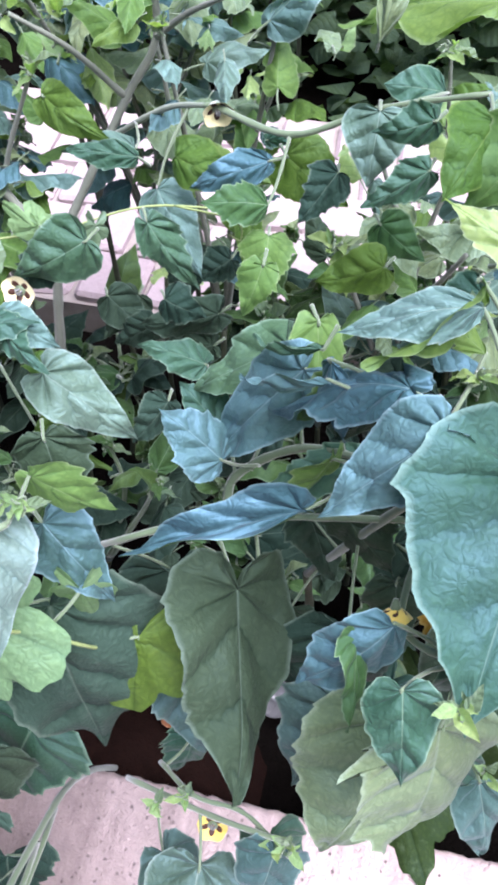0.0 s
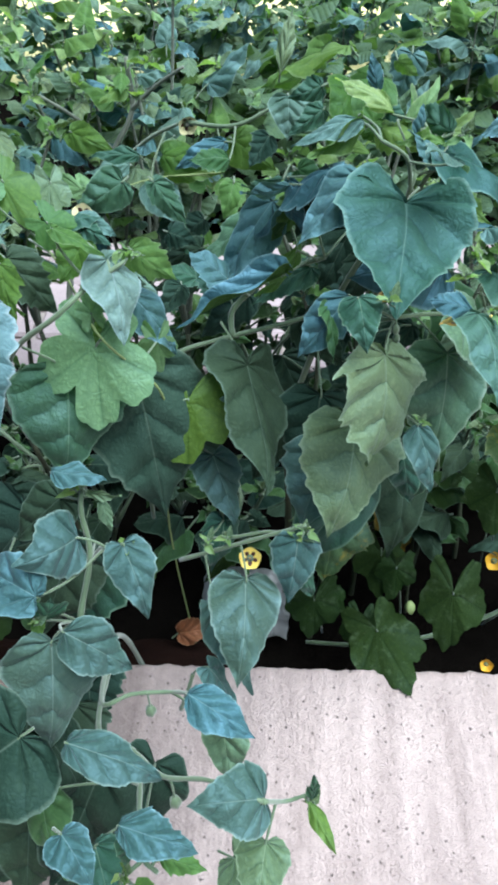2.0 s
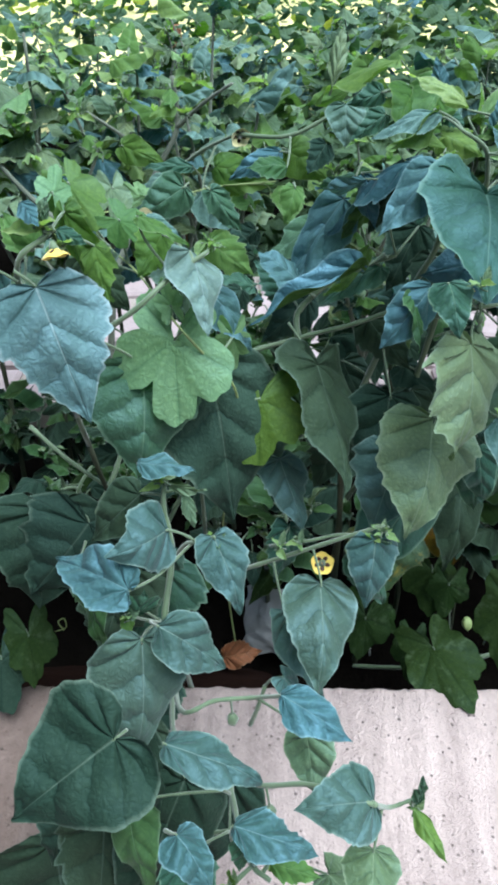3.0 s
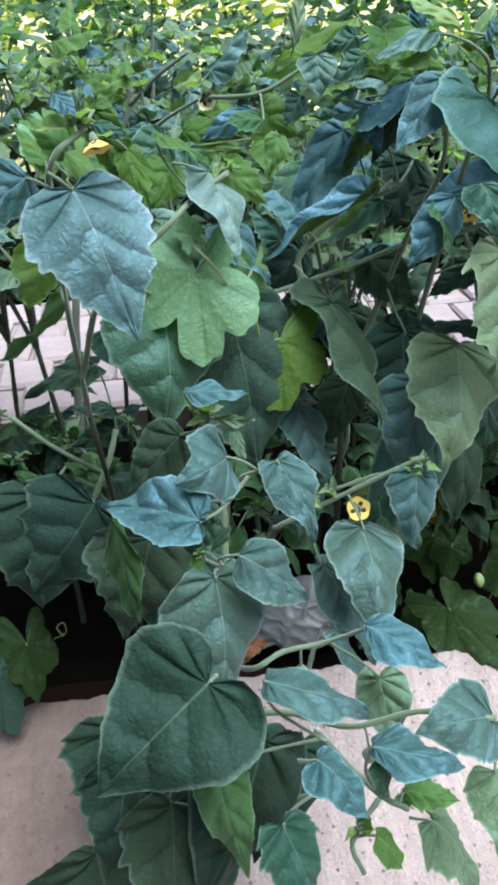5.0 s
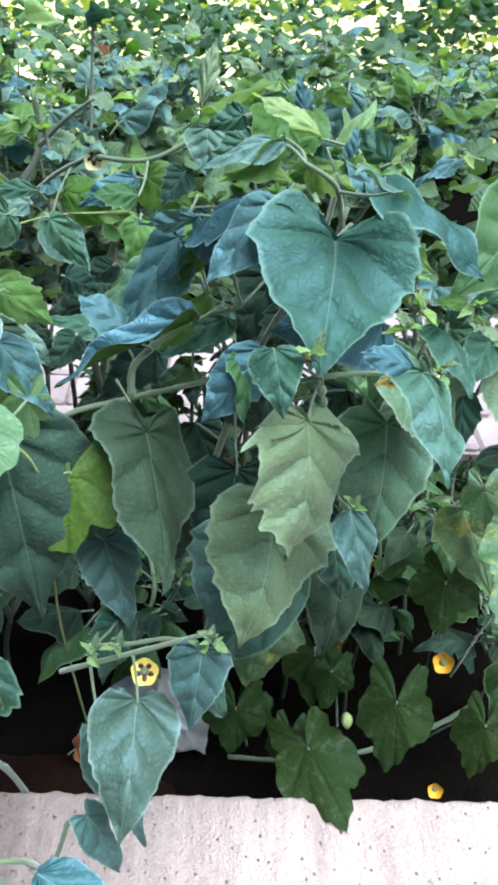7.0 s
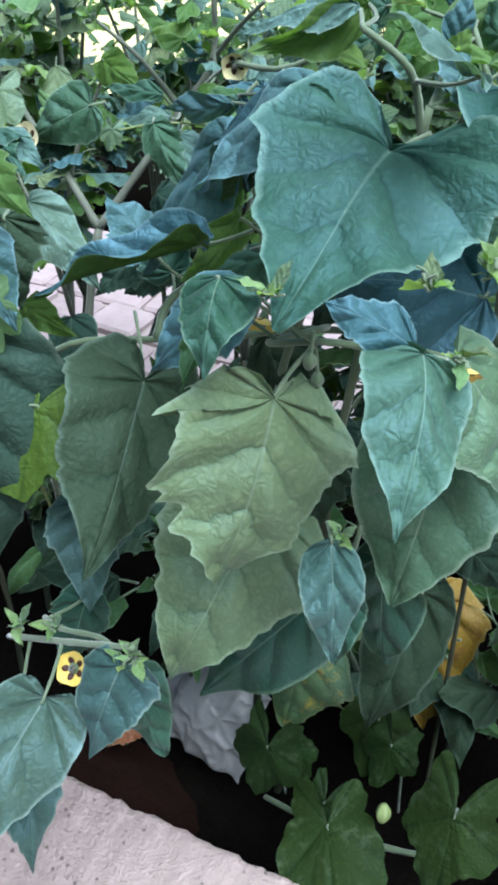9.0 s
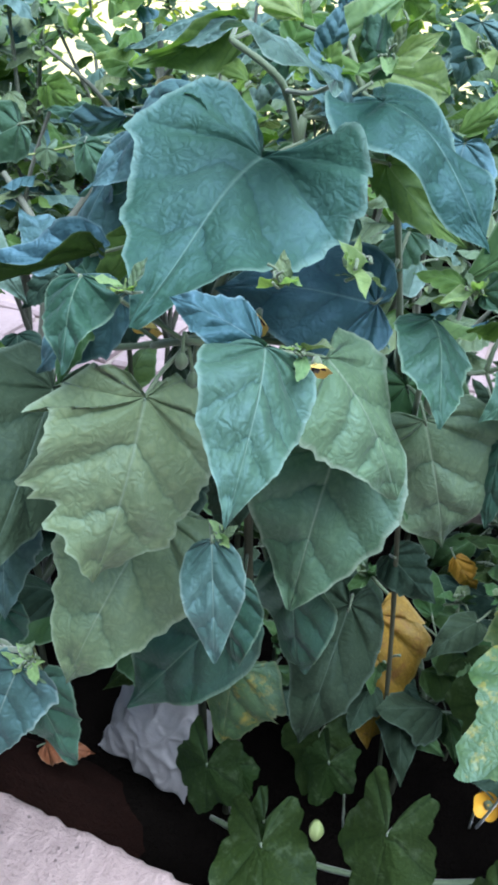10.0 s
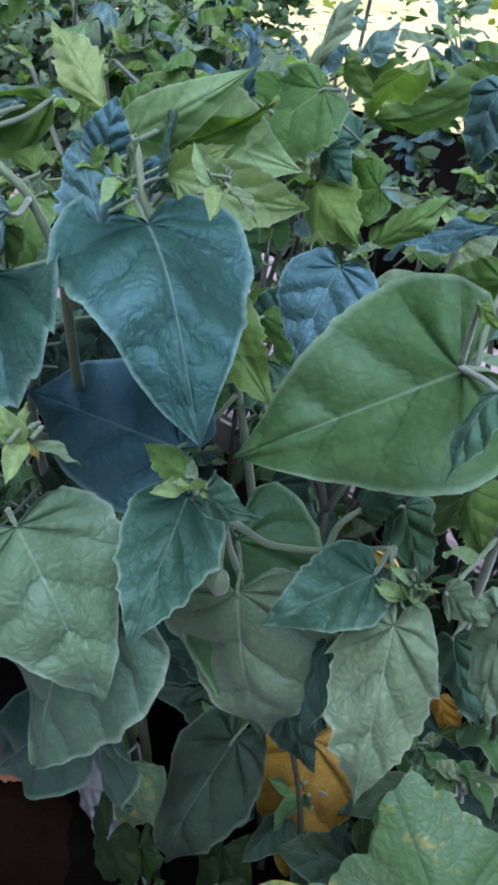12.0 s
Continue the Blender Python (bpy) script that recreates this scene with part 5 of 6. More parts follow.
leaf(right, (0.178, 0.102, 0.511), (0.120, 0.062, 0.465), w=0.84, style="cordate", mat=LEAF_MID, fold=0.05, teeth=0.02, face=(0.276, -0.105, 0.629), stalk=(0.184, 0.120, 0.500))
leaf(right, (0.112, 0.047, 0.450), (0.132, 0.003, 0.422), w=0.66, style="full", mat=LEAF, face=(0.276, -0.105, 0.629), teeth=0.07, stalk=(0.110, 0.070, 0.420))
leaf(right, (0.133, 0.035, 0.472), (0.162, 0.030, 0.481), w=0.55, mat=LEAF, roll=20, face=(0.250, -0.200, 0.700), teeth=0.05)
leaf(right, (0.126, 0.035, 0.473), (0.103, 0.035, 0.475), w=0.45, mat=LEAF_GREEN, style="ovate", roll=30)
leaf(right, (0.180, 0.092, 0.405), (0.195, 0.063, 0.334), w=0.5, style="full", mat=LEAF_PALE, fold=0.3, teeth=0.12, face=(0.276, -0.105, 0.629), stalk=(0.162, 0.110, 0.421))
leaf(right, (0.081, -0.004, 0.446), (0.119, 0.001, 0.382), w=0.95, style="heart", mat=LEAF_SAGE, teeth=0.05, face=(0.276, -0.105, 0.629))
leaf(right, (0.114, 0.075, 0.384), (0.136, 0.080, 0.302), w=1.1, mat=LEAF_PALE, fold=0.15, teeth=0.04, face=(0.200, -0.200, 0.550), stalk=(0.108, 0.083, 0.390))
leaf(right, (0.166, 0.094, 0.420), (0.141, 0.060, 0.398), w=0.78, mat=LEAF, teeth=0.05, face=(0.276, -0.105, 0.629), stalk=(0.162, 0.110, 0.421))
leaf(right, (0.044, 0.080, 0.556), (0.067, 0.118, 0.580), w=0.44, mat=LEAF_YOUNG, style="heart", face=(0.276, -0.105, 0.700), roll=15, fold=0.25, wave=0.03, teeth=0.02, stalk=(0.052, 0.075, 0.557))
leaf(right, (0.046, 0.108, 0.558), (0.066, 0.150, 0.538), w=0.85, mat=LEAF_YOUNG, face=(0.276, -0.105, 0.629), roll=-10, flip=True, fold=0.08, wave=0.02, teeth=0.03, stalk=(0.052, 0.075, 0.557))
leaf(right, (0.064, 0.082, 0.547), (0.090, 0.129, 0.533), w=0.42, mat=LEAF_YOUNG, style="ovate", face=(0.276, -0.105, 0.629), roll=10, fold=-0.4, wave=0.03, teeth=0.05, stalk=(0.059, 0.073, 0.544))
leaf(right, (0.068, 0.073, 0.549), (0.090, 0.086, 0.563), w=0.36, mat=LEAF_YOUNG, style="lance", face=(0.276, -0.105, 0.629), fold=-0.4, wave=0.03, stalk=(0.061, 0.073, 0.540))
leaf(right, (0.029, 0.080, 0.562), (-0.015, 0.090, 0.586), w=0.34, mat=LEAF_YOUNG, style="lance", face=(0.276, -0.105, 0.629), stalk=(0.052, 0.075, 0.557))
leaf(right, (0.046, 0.065, 0.550), (0.049, 0.070, 0.572), w=0.75, mat=LEAF_BLUE, style="ovate", face=(0.276, -0.105, 0.629), teeth=0.08, stalk=(0.054, 0.075, 0.554))
leaf(right, (0.073, 0.070, 0.551), (0.048, 0.100, 0.562), w=0.6, mat=LEAF, style="ovate", roll=-30, stalk=(0.059, 0.073, 0.544))
leaf(right, (0.047, 0.060, 0.543), (0.053, 0.060, 0.559), w=0.7, mat=LEAF_GREEN, style="ovate", stalk=(0.057, 0.074, 0.547))
leaf(right, (0.067, 0.015, 0.548), (0.039, -0.027, 0.566), w=0.62, mat=LEAF_TEAL, style="ovate", fold=0.15, face=(0.120, -0.250, 1.300), teeth=0.08, stalk=(0.038, 0.040, 0.540))
leaf(right, (0.005, 0.074, 0.563), (-0.035, 0.038, 0.544), w=0.42, mat=LEAF_GREEN, style="ovate", fold=-0.4, face=(0.204, -0.253, 0.599), roll=-25, teeth=0.05, stalk=(0.017, 0.030, 0.558))
leaf(right, (0.081, 0.070, 0.445), (0.001, 0.050, 0.444), w=0.8, mat=LEAF_BLUE, style="full", face=(0.276, -0.105, 0.629), teeth=0.02, stalk=(0.081, 0.103, 0.457))
leaf(right, (0.098, 0.140, 0.510), (0.096, 0.120, 0.472), w=0.95, mat=LEAF_BLUE, style="full", face=(0.300, 0.000, 1.200), teeth=0.05, stalk=(0.088, 0.150, 0.500))
leaf(right, (0.087, 0.110, 0.493), (0.107, 0.110, 0.477), w=0.7, mat=LEAF_GREEN, roll=20, stalk=(0.077, 0.097, 0.486))
leaf(right, (0.081, 0.120, 0.467), (0.078, 0.100, 0.445), w=0.9, mat=LEAF, stalk=(0.081, 0.103, 0.457))
leaf(right, (0.035, 0.200, 0.516), (0.073, 0.190, 0.498), w=0.8, mat=LEAF_GREEN, roll=-10, fold=0.4)
leaf(right, (0.039, 0.200, 0.534), (0.056, 0.200, 0.521), w=0.9, mat=LEAF, roll=-10, fold=0.5)
leaf(right, (0.148, 0.170, 0.534), (0.105, 0.160, 0.510), w=0.3, mat=LEAF_BLUE, style="lance", face=(0.250, 0.000, 1.500), stalk=(0.160, 0.175, 0.530))
leaf(right, (0.086, 0.180, 0.505), (0.110, 0.200, 0.531), w=0.35, mat=LEAF_GREEN, style="lance", roll=30)
leaf(right, (-0.007, 0.440, 0.533), (-0.093, 0.400, 0.498), w=0.4, mat=LEAF_GREEN, roll=-50)
leaf(right, (0.099, 0.090, 0.394), (0.133, 0.080, 0.293), w=0.72, style="cordate", mat=LEAF_MID, face=(0.276, -0.105, 0.629), teeth=0.05, stalk=(0.108, 0.083, 0.390))
leaf(right, (0.097, 0.140, 0.239), (0.135, 0.130, 0.218), w=0.9, mat=LEAF_DARK, stalk=(0.103, 0.125, 0.250))
leaf(right, (0.069, 0.300, 0.556), (0.060, 0.300, 0.514), w=0.9, mat=LEAF_TEAL)
leaf(right, (0.205, 0.070, 0.527), (0.205, 0.050, 0.508), w=0.6, mat=LEAF, roll=10, stalk=(0.179, 0.098, 0.514))
leaf(right, (0.177, 0.120, 0.536), (0.148, 0.130, 0.525), w=0.5, mat=LEAF_GREEN, roll=-20, stalk=(0.182, 0.103, 0.511))
leaf(right, (0.184, 0.090, 0.539), (0.193, 0.090, 0.534), w=0.5, mat=LEAF_GREEN, stalk=(0.179, 0.098, 0.514))
leaf(right, (0.140, 0.120, 0.422), (0.159, 0.120, 0.439), w=0.6, mat=LEAF, roll=20, stalk=(0.140, 0.120, 0.422))
leaf(right, (0.177, 0.140, 0.443), (0.197, 0.120, 0.430), w=0.9, mat=LEAF_GREEN, roll=10, stalk=(0.196, 0.128, 0.440))
leaf(right, (0.144, 0.150, 0.409), (0.173, 0.130, 0.394), w=0.8, mat=LEAF, stalk=(0.140, 0.120, 0.422))
leaf(right, (0.193, 0.100, 0.426), (0.214, 0.100, 0.426), w=0.8, mat=LEAF_PALE, roll=10, stalk=(0.196, 0.128, 0.440))
leaf(right, (0.214, 0.100, 0.434), (0.224, 0.100, 0.379), w=0.5, mat=LEAF_PALE, stalk=(0.196, 0.128, 0.440))
leaf(right, (0.189, 0.130, 0.376), (0.214, 0.120, 0.351), w=0.9, mat=LEAF, stalk=(0.189, 0.142, 0.380))
leaf(right, (0.153, 0.090, 0.374), (0.156, 0.080, 0.325), w=0.6, mat=LEAF, stalk=(0.136, 0.105, 0.405))
leaf(right, (0.082, 0.130, 0.396), (0.120, 0.120, 0.384), w=1.0, mat=LEAF_DARK, stalk=(0.089, 0.110, 0.390))
tuft(right, (0.047, 0.060, 0.548), size=0.01, n=7, seed=81)
tuft(right, (0.131, 0.033, 0.472), size=0.014, n=7, seed=82)
tuft(right, (0.178, 0.100, 0.413), size=0.016, n=7, seed=83)
tuft(right, (0.183, 0.100, 0.422), size=0.014, n=7, seed=84)
tuft(right, (0.087, 0.170, 0.502), size=0.014, n=7, seed=85)
tuft(right, (0.031, 0.220, 0.523), size=0.018, n=7, seed=86)
tuft(right, (0.110, 0.220, 0.531), size=0.015, n=7, seed=87)
tuft(right, (0.086, 0.000, 0.485), size=0.02, n=7, seed=88)
flower(right, (0.161, 0.110, 0.413), (0.2, -0.3, 0.2), 0.014)
lantern(right, (0.118, 0.060, 0.410), size=0.013, hang=(0.110, 0.070, 0.420))

vine = thing("climbing_vine", (-0.16, 0.1, -0.12), "thin climbing vine with lobed pale green leaves and tendrils", "vine")
stem(vine, ((-0.160, 0.100, -0.120), (-0.170, 0.060, 0.150), (-0.148, 0.000, 0.311), (-0.145, -0.030, 0.383), (-0.161, -0.040, 0.414), (-0.183, -0.050, 0.450), (-0.220, 0.020, 0.460), (-0.260, 0.100, 0.455), (-0.282, 0.160, 0.459), (-0.236, 0.200, 0.452), (-0.182, 0.220, 0.464), (-0.114, 0.220, 0.470)), 0.0011, 0.0007, mat=TENDRIL)
leaf(vine, (-0.187, -0.045, 0.436), (-0.191, -0.075, 0.383), face=(-0.150, -0.500, 0.720), w=0.76, mat=LEAF_VINE, style="lobed", fold=0.1, roll=0, stalk=(-0.180, -0.049, 0.445))
leaf(vine, (-0.127, -0.014, 0.368), (-0.134, -0.042, 0.327), face=(-0.100, -0.450, 0.650), w=0.86, mat=LEAF_OLIVE, style="lobed", fold=0.1, roll=0, stalk=(-0.146, -0.022, 0.365))
leaf(vine, (-0.188, -0.040, 0.460), (-0.194, -0.030, 0.477), w=0.58, mat=LEAF_VINE, style="lobed", stalk=(-0.188, -0.041, 0.451))
leaf(vine, (-0.146, -0.020, 0.426), (-0.147, -0.020, 0.396), w=0.58, mat=LEAF_VINE, style="lobed", stalk=(-0.161, -0.040, 0.414))
leaf(vine, (-0.210, 0.200, 0.460), (-0.211, 0.195, 0.446), w=0.64, mat=LEAF_PALE, style="lobed", stalk=(-0.216, 0.208, 0.456))
leaf(vine, (-0.239, 0.180, 0.467), (-0.256, 0.180, 0.484), w=0.52, mat=LEAF_VINE, style="lobed", stalk=(-0.248, 0.190, 0.453))
leaf(vine, (-0.236, 0.180, 0.470), (-0.219, 0.180, 0.467), w=0.52, mat=LEAF_VINE, style="lobed", stalk=(-0.248, 0.190, 0.453))
leaf(vine, (-0.257, 0.140, 0.490), (-0.251, 0.120, 0.466), w=0.58, mat=LEAF_PALE, style="lobed", stalk=(-0.274, 0.138, 0.457))
leaf(vine, (-0.284, 0.100, 0.506), (-0.260, 0.080, 0.479), w=0.64, mat=LEAF_GREEN, style="lobed", stalk=(-0.263, 0.108, 0.455))
leaf(vine, (-0.293, 0.080, 0.504), (-0.291, 0.100, 0.521), w=0.64, mat=LEAF_VINE, style="lobed", stalk=(-0.255, 0.090, 0.456))
leaf(vine, (-0.234, 0.040, 0.495), (-0.211, 0.030, 0.480), w=0.64, mat=LEAF_GREEN, style="lobed", stalk=(-0.230, 0.040, 0.459))
stem(vine, ((-0.165, 0.220, 0.467), (-0.125, 0.210, 0.470), (-0.120, 0.205, 0.460), (-0.127, 0.205, 0.463)), 0.0007, 0.0005, mat=TENDRIL)
stem(vine, ((-0.340, 0.020, 0.062), (-0.344, 0.020, 0.074), (-0.337, 0.020, 0.079), (-0.337, 0.020, 0.066), (-0.349, 0.020, 0.060)), 0.0008, 0.0005, mat=TENDRIL)

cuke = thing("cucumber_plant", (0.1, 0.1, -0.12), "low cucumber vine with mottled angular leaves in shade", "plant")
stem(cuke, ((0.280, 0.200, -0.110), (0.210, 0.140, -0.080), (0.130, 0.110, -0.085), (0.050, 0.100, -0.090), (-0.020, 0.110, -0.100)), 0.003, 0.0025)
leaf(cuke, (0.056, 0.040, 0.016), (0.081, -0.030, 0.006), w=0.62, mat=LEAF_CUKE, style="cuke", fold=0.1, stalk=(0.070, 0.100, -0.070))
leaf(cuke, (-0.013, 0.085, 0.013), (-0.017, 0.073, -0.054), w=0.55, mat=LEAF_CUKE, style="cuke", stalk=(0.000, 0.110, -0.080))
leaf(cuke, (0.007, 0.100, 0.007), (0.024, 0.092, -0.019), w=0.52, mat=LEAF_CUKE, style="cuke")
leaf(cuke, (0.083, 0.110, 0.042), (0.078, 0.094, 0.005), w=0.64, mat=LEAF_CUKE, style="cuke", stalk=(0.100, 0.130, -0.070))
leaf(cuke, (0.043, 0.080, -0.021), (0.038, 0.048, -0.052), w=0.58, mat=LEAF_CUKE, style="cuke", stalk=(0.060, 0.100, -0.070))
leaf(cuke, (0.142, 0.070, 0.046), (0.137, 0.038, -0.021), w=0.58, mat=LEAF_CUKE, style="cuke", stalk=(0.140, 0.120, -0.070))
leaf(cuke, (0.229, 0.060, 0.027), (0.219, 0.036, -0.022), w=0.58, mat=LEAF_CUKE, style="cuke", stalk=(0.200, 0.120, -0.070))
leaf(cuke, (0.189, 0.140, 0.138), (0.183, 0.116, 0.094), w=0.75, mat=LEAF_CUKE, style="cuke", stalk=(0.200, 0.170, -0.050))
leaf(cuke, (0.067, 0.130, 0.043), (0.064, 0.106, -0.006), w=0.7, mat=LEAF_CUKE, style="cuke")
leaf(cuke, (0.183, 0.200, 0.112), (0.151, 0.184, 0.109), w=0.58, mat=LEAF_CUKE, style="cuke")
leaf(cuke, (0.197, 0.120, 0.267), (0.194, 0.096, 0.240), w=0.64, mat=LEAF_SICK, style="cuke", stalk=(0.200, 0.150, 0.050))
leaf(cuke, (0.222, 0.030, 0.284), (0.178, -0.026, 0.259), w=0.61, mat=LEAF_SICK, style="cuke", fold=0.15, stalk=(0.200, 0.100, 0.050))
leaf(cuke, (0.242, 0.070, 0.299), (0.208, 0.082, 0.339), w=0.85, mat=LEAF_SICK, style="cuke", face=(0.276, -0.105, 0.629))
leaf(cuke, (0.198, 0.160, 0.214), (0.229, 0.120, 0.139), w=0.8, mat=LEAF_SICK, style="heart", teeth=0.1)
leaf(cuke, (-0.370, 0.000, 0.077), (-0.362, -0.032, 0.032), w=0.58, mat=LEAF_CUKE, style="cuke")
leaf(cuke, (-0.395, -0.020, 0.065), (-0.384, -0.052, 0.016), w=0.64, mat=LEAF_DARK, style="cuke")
flower(cuke, (0.206, 0.142, 0.022), (0.1, -0.4, 0.5), 0.022, PETAL_ORANGE, spots=False, cup=0.5)
flower(cuke, (0.176, 0.010, -0.005), (0.1, -0.4, 0.3), 0.014, PETAL_ORANGE, spots=False, cup=0.6)
lantern(cuke, (0.092, 0.057, 0.045), (0.1, -0.5, -0.9), size=0.016, mat=TENDRIL)
leaf(cuke, (0.083, 0.200, 0.124), (0.102, 0.172, -0.006), face=(0.223, -0.113, 0.620), w=0.72, mat=LEAF_YELLOW, style="heart", teeth=0.12, label="withered orange-yellow leaf")
leaf(cuke, (0.006, 0.090, 0.134), (-0.002, 0.098, 0.036), w=0.9, mat=LEAF_SICK, style="heart", label="yellowing leaf")
leaf(cuke, (0.128, 0.300, 0.129), (0.154, 0.300, 0.099), w=0.6, mat=LEAF_YELLOW, style="ovate")


# ---- plants further back ----
UNIT = 0.05


def pool_leaves(styles, mats, seed):
    """A few blades of length 1, shared by many leaves."""
    out = []
    for i in range(len(styles)):
        rng = random.Random(seed + i)
        v, uv, f = blade(styles[i], rng.uniform(0.46, 0.72), rng.uniform(0.3, 0.95), rng.uniform(0.04, 0.2), rng.uniform(0.05, 0.15), rng.uniform(0.10, 0.24), seed * 7 + i, 22, 4)
        pv, pf = tube(spline([Vector((0, 0.03, -0.008)), Vector((0, 0, -0.006)), Vector((0, -0.15, -0.01)), Vector((0.02, -0.34, -0.06))], 3), 0.013, 0.016, 5)
        n0 = len(v)
        v, pv = v * UNIT, [q * UNIT for q in pv]
        out.append(mesh_of("leaf", list(v) + pv, list(f) + [tuple(q + n0 for q in g) for g in pf], [mats[i], STEM], list(uv) + [(0.5, 0.5)] * len(pv), [0] * len(f) + [1] * len(pf)))
    return out


POOL = pool_leaves(["heart", "heart", "full", "lance", "heart", "ovate", "lance", "heart", "full", "ovate"], [LEAF_PALE, LEAF_GREEN, LEAF_PALE, LEAF_YOUNG, LEAF_TEAL, LEAF_OLIVE, LEAF_BLUE, LEAF_PALE, LEAF_TEAL, LEAF_PALE], 300)

# darker blades for plants in shade, the shade put into the colour
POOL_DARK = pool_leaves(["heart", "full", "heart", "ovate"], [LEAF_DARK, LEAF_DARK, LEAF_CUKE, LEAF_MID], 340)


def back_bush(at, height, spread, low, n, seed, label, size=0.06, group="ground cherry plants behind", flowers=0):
    """A branching plant: bare forked stems, leaves and shoot tips above the height low; those in the shade get leaves
    with that shade in their colour.
    """
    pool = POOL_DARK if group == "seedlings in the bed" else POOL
    rng = random.Random(seed)
    x0, y0, z0 = at
    root = thing("ground_cherry", at, label, "plant", group)
    tips = []
    fork = Vector((x0 + rng.uniform(-0.02, 0.02), y0 + rng.uniform(-0.02, 0.02), z0 + height * rng.uniform(0.45, 0.6)))
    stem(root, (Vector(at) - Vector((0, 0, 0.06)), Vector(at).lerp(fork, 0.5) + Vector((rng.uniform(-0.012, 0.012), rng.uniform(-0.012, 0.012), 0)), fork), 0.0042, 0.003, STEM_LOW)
    for b in range(rng.randint(4, 5)):
        a = b * 1.4 + rng.uniform(-0.4, 0.4)
        out = Vector((math.cos(a), math.sin(a), 0)) * spread * rng.uniform(0.45, 1.0)
        end = Vector((x0, y0, z0 + height * rng.uniform(0.84, 1.02))) + out
        mid = fork.lerp(end, 0.5) + Vector((rng.uniform(-0.02, 0.02), rng.uniform(-0.02, 0.02), 0.015))
        stem(root, (fork, mid, end), 0.0032, 0.0016, STEM if pool is POOL_DARK else STEM_GREY)
        tips.append((fork, mid, end))
        if b < 4:
            tuft(root, end, (rng.uniform(-0.4, 0.4), rng.uniform(-0.5, 0.2), 1), size * rng.uniform(0.38, 0.6), 6, LEAF_MID if pool is POOL_DARK else LEAF_YOUNG, seed * 11 + b)
    for i in range(n):
        f, m, e = tips[i % len(tips)]
        t = rng.uniform(0.1, 1.0) ** 0.7
        p = (f.lerp(m, t * 2) if t < 0.5 else m.lerp(e, t * 2 - 1)) + Vector((rng.uniform(-1, 1), rng.uniform(-1, 1), rng.uniform(-0.5, 0.5))) * 0.022
        if p.z < low:
            p.z = low + rng.uniform(0, 0.05)
        a = rng.uniform(0, 6.283)
        d = Vector((math.cos(a), math.sin(a) - 0.25, rng.uniform(-1.0, 0.7))).normalized()
        up = Vector((rng.uniform(-0.4, 0.4), rng.uniform(-0.7, 0.3), 1))
        z = (up - d * up.dot(d)).normalized()
        s = size * rng.uniform(0.5, 1.25)
        mat = Matrix.Translation(p + d * s * 0.3) @ Matrix((d.cross(z), d, z)).transposed().to_4x4() @ Matrix.Diagonal((s / UNIT, s / UNIT, s / UNIT, 1))
        part("leaf", pool[rng.randrange(len(pool))], root, "", mat)
    for i in range(flowers):
        f, m, e = tips[i % len(tips)]
        flower(root, m.lerp(e, rng.uniform(0.4, 0.9)) + Vector((0.01, -0.02, -0.005)), (rng.uniform(-0.5, 0.5), -1, 0.5), 0.017, PETAL_PALE)
    return root


BACK = "slender ground cherry plant with bare forked stems and a leafy top"
fork_tree = thing("ground_cherry", (-0.34, 0.29, -0.12), "tall ground cherry plant with a forked grey-green stem", "plant", "ground cherry plants behind")
stem(fork_tree, ((-0.34, 0.29, -0.13), (-0.33, 0.295, 0.10), (-0.315, 0.303, 0.25), (-0.302, 0.311, 0.339)), 0.0052, 0.0042, STEM_GREY)
stem(fork_tree, ((-0.302, 0.311, 0.339), (-0.279, 0.345, 0.385), (-0.251, 0.381, 0.439), (-0.227, 0.395, 0.481), (-0.229, 0.40, 0.535)), 0.0040, 0.0026, STEM_GREY)
stem(fork_tree, ((-0.251, 0.381, 0.439), (-0.285, 0.370, 0.478), (-0.318, 0.352, 0.508)), 0.0028, 0.0016, STEM_GREY)
stem(fork_tree, ((-0.227, 0.395, 0.481), (-0.195, 0.375, 0.510), (-0.160, 0.350, 0.535)), 0.0028, 0.0016, STEM_GREY)
stem(fork_tree, ((-0.302, 0.311, 0.339), (-0.345, 0.325, 0.38), (-0.40, 0.34, 0.43), (-0.45, 0.35, 0.49)), 0.0042, 0.002, STEM_GREY)
stem(fork_tree, ((-0.264, 0.365, 0.412), (-0.20, 0.32, 0.47), (-0.155, 0.28, 0.50)), 0.0026, 0.0016, STEM)
stem(fork_tree, ((-0.155, 0.28, 0.50), (-0.10, 0.25, 0.505), (-0.05, 0.245, 0.53), (0.005, 0.23, 0.553)), 0.0024, 0.0014, STEM)
leaf(fork_tree, (-0.217, 0.300, 0.450), (-0.269, 0.298, 0.441), w=0.5, mat=LEAF_TEAL, style="ovate", face=(-0.200, -0.100, 1.400), teeth=0.03, stalk=(-0.230, 0.340, 0.445))
leaf(fork_tree, (-0.015, 0.300, 0.513), (-0.052, 0.290, 0.520), w=0.8, mat=LEAF, style="ovate", face=(0.000, -0.400, 1.200), teeth=0.02, stalk=(-0.030, 0.240, 0.540))
leaf(fork_tree, (-0.190, 0.262, 0.446), (-0.150, 0.222, 0.409), w=0.62, mat=LEAF_TEAL, fold=0.4, face=(-0.050, -0.400, 0.900), teeth=0.04, stalk=(-0.175, 0.300, 0.487))
leaf(fork_tree, (-0.104, 0.205, 0.487), (-0.142, 0.196, 0.490), w=0.62, mat=LEAF_MID, style="ovate", face=(-0.050, -0.300, 1.100), stalk=(-0.100, 0.250, 0.505))
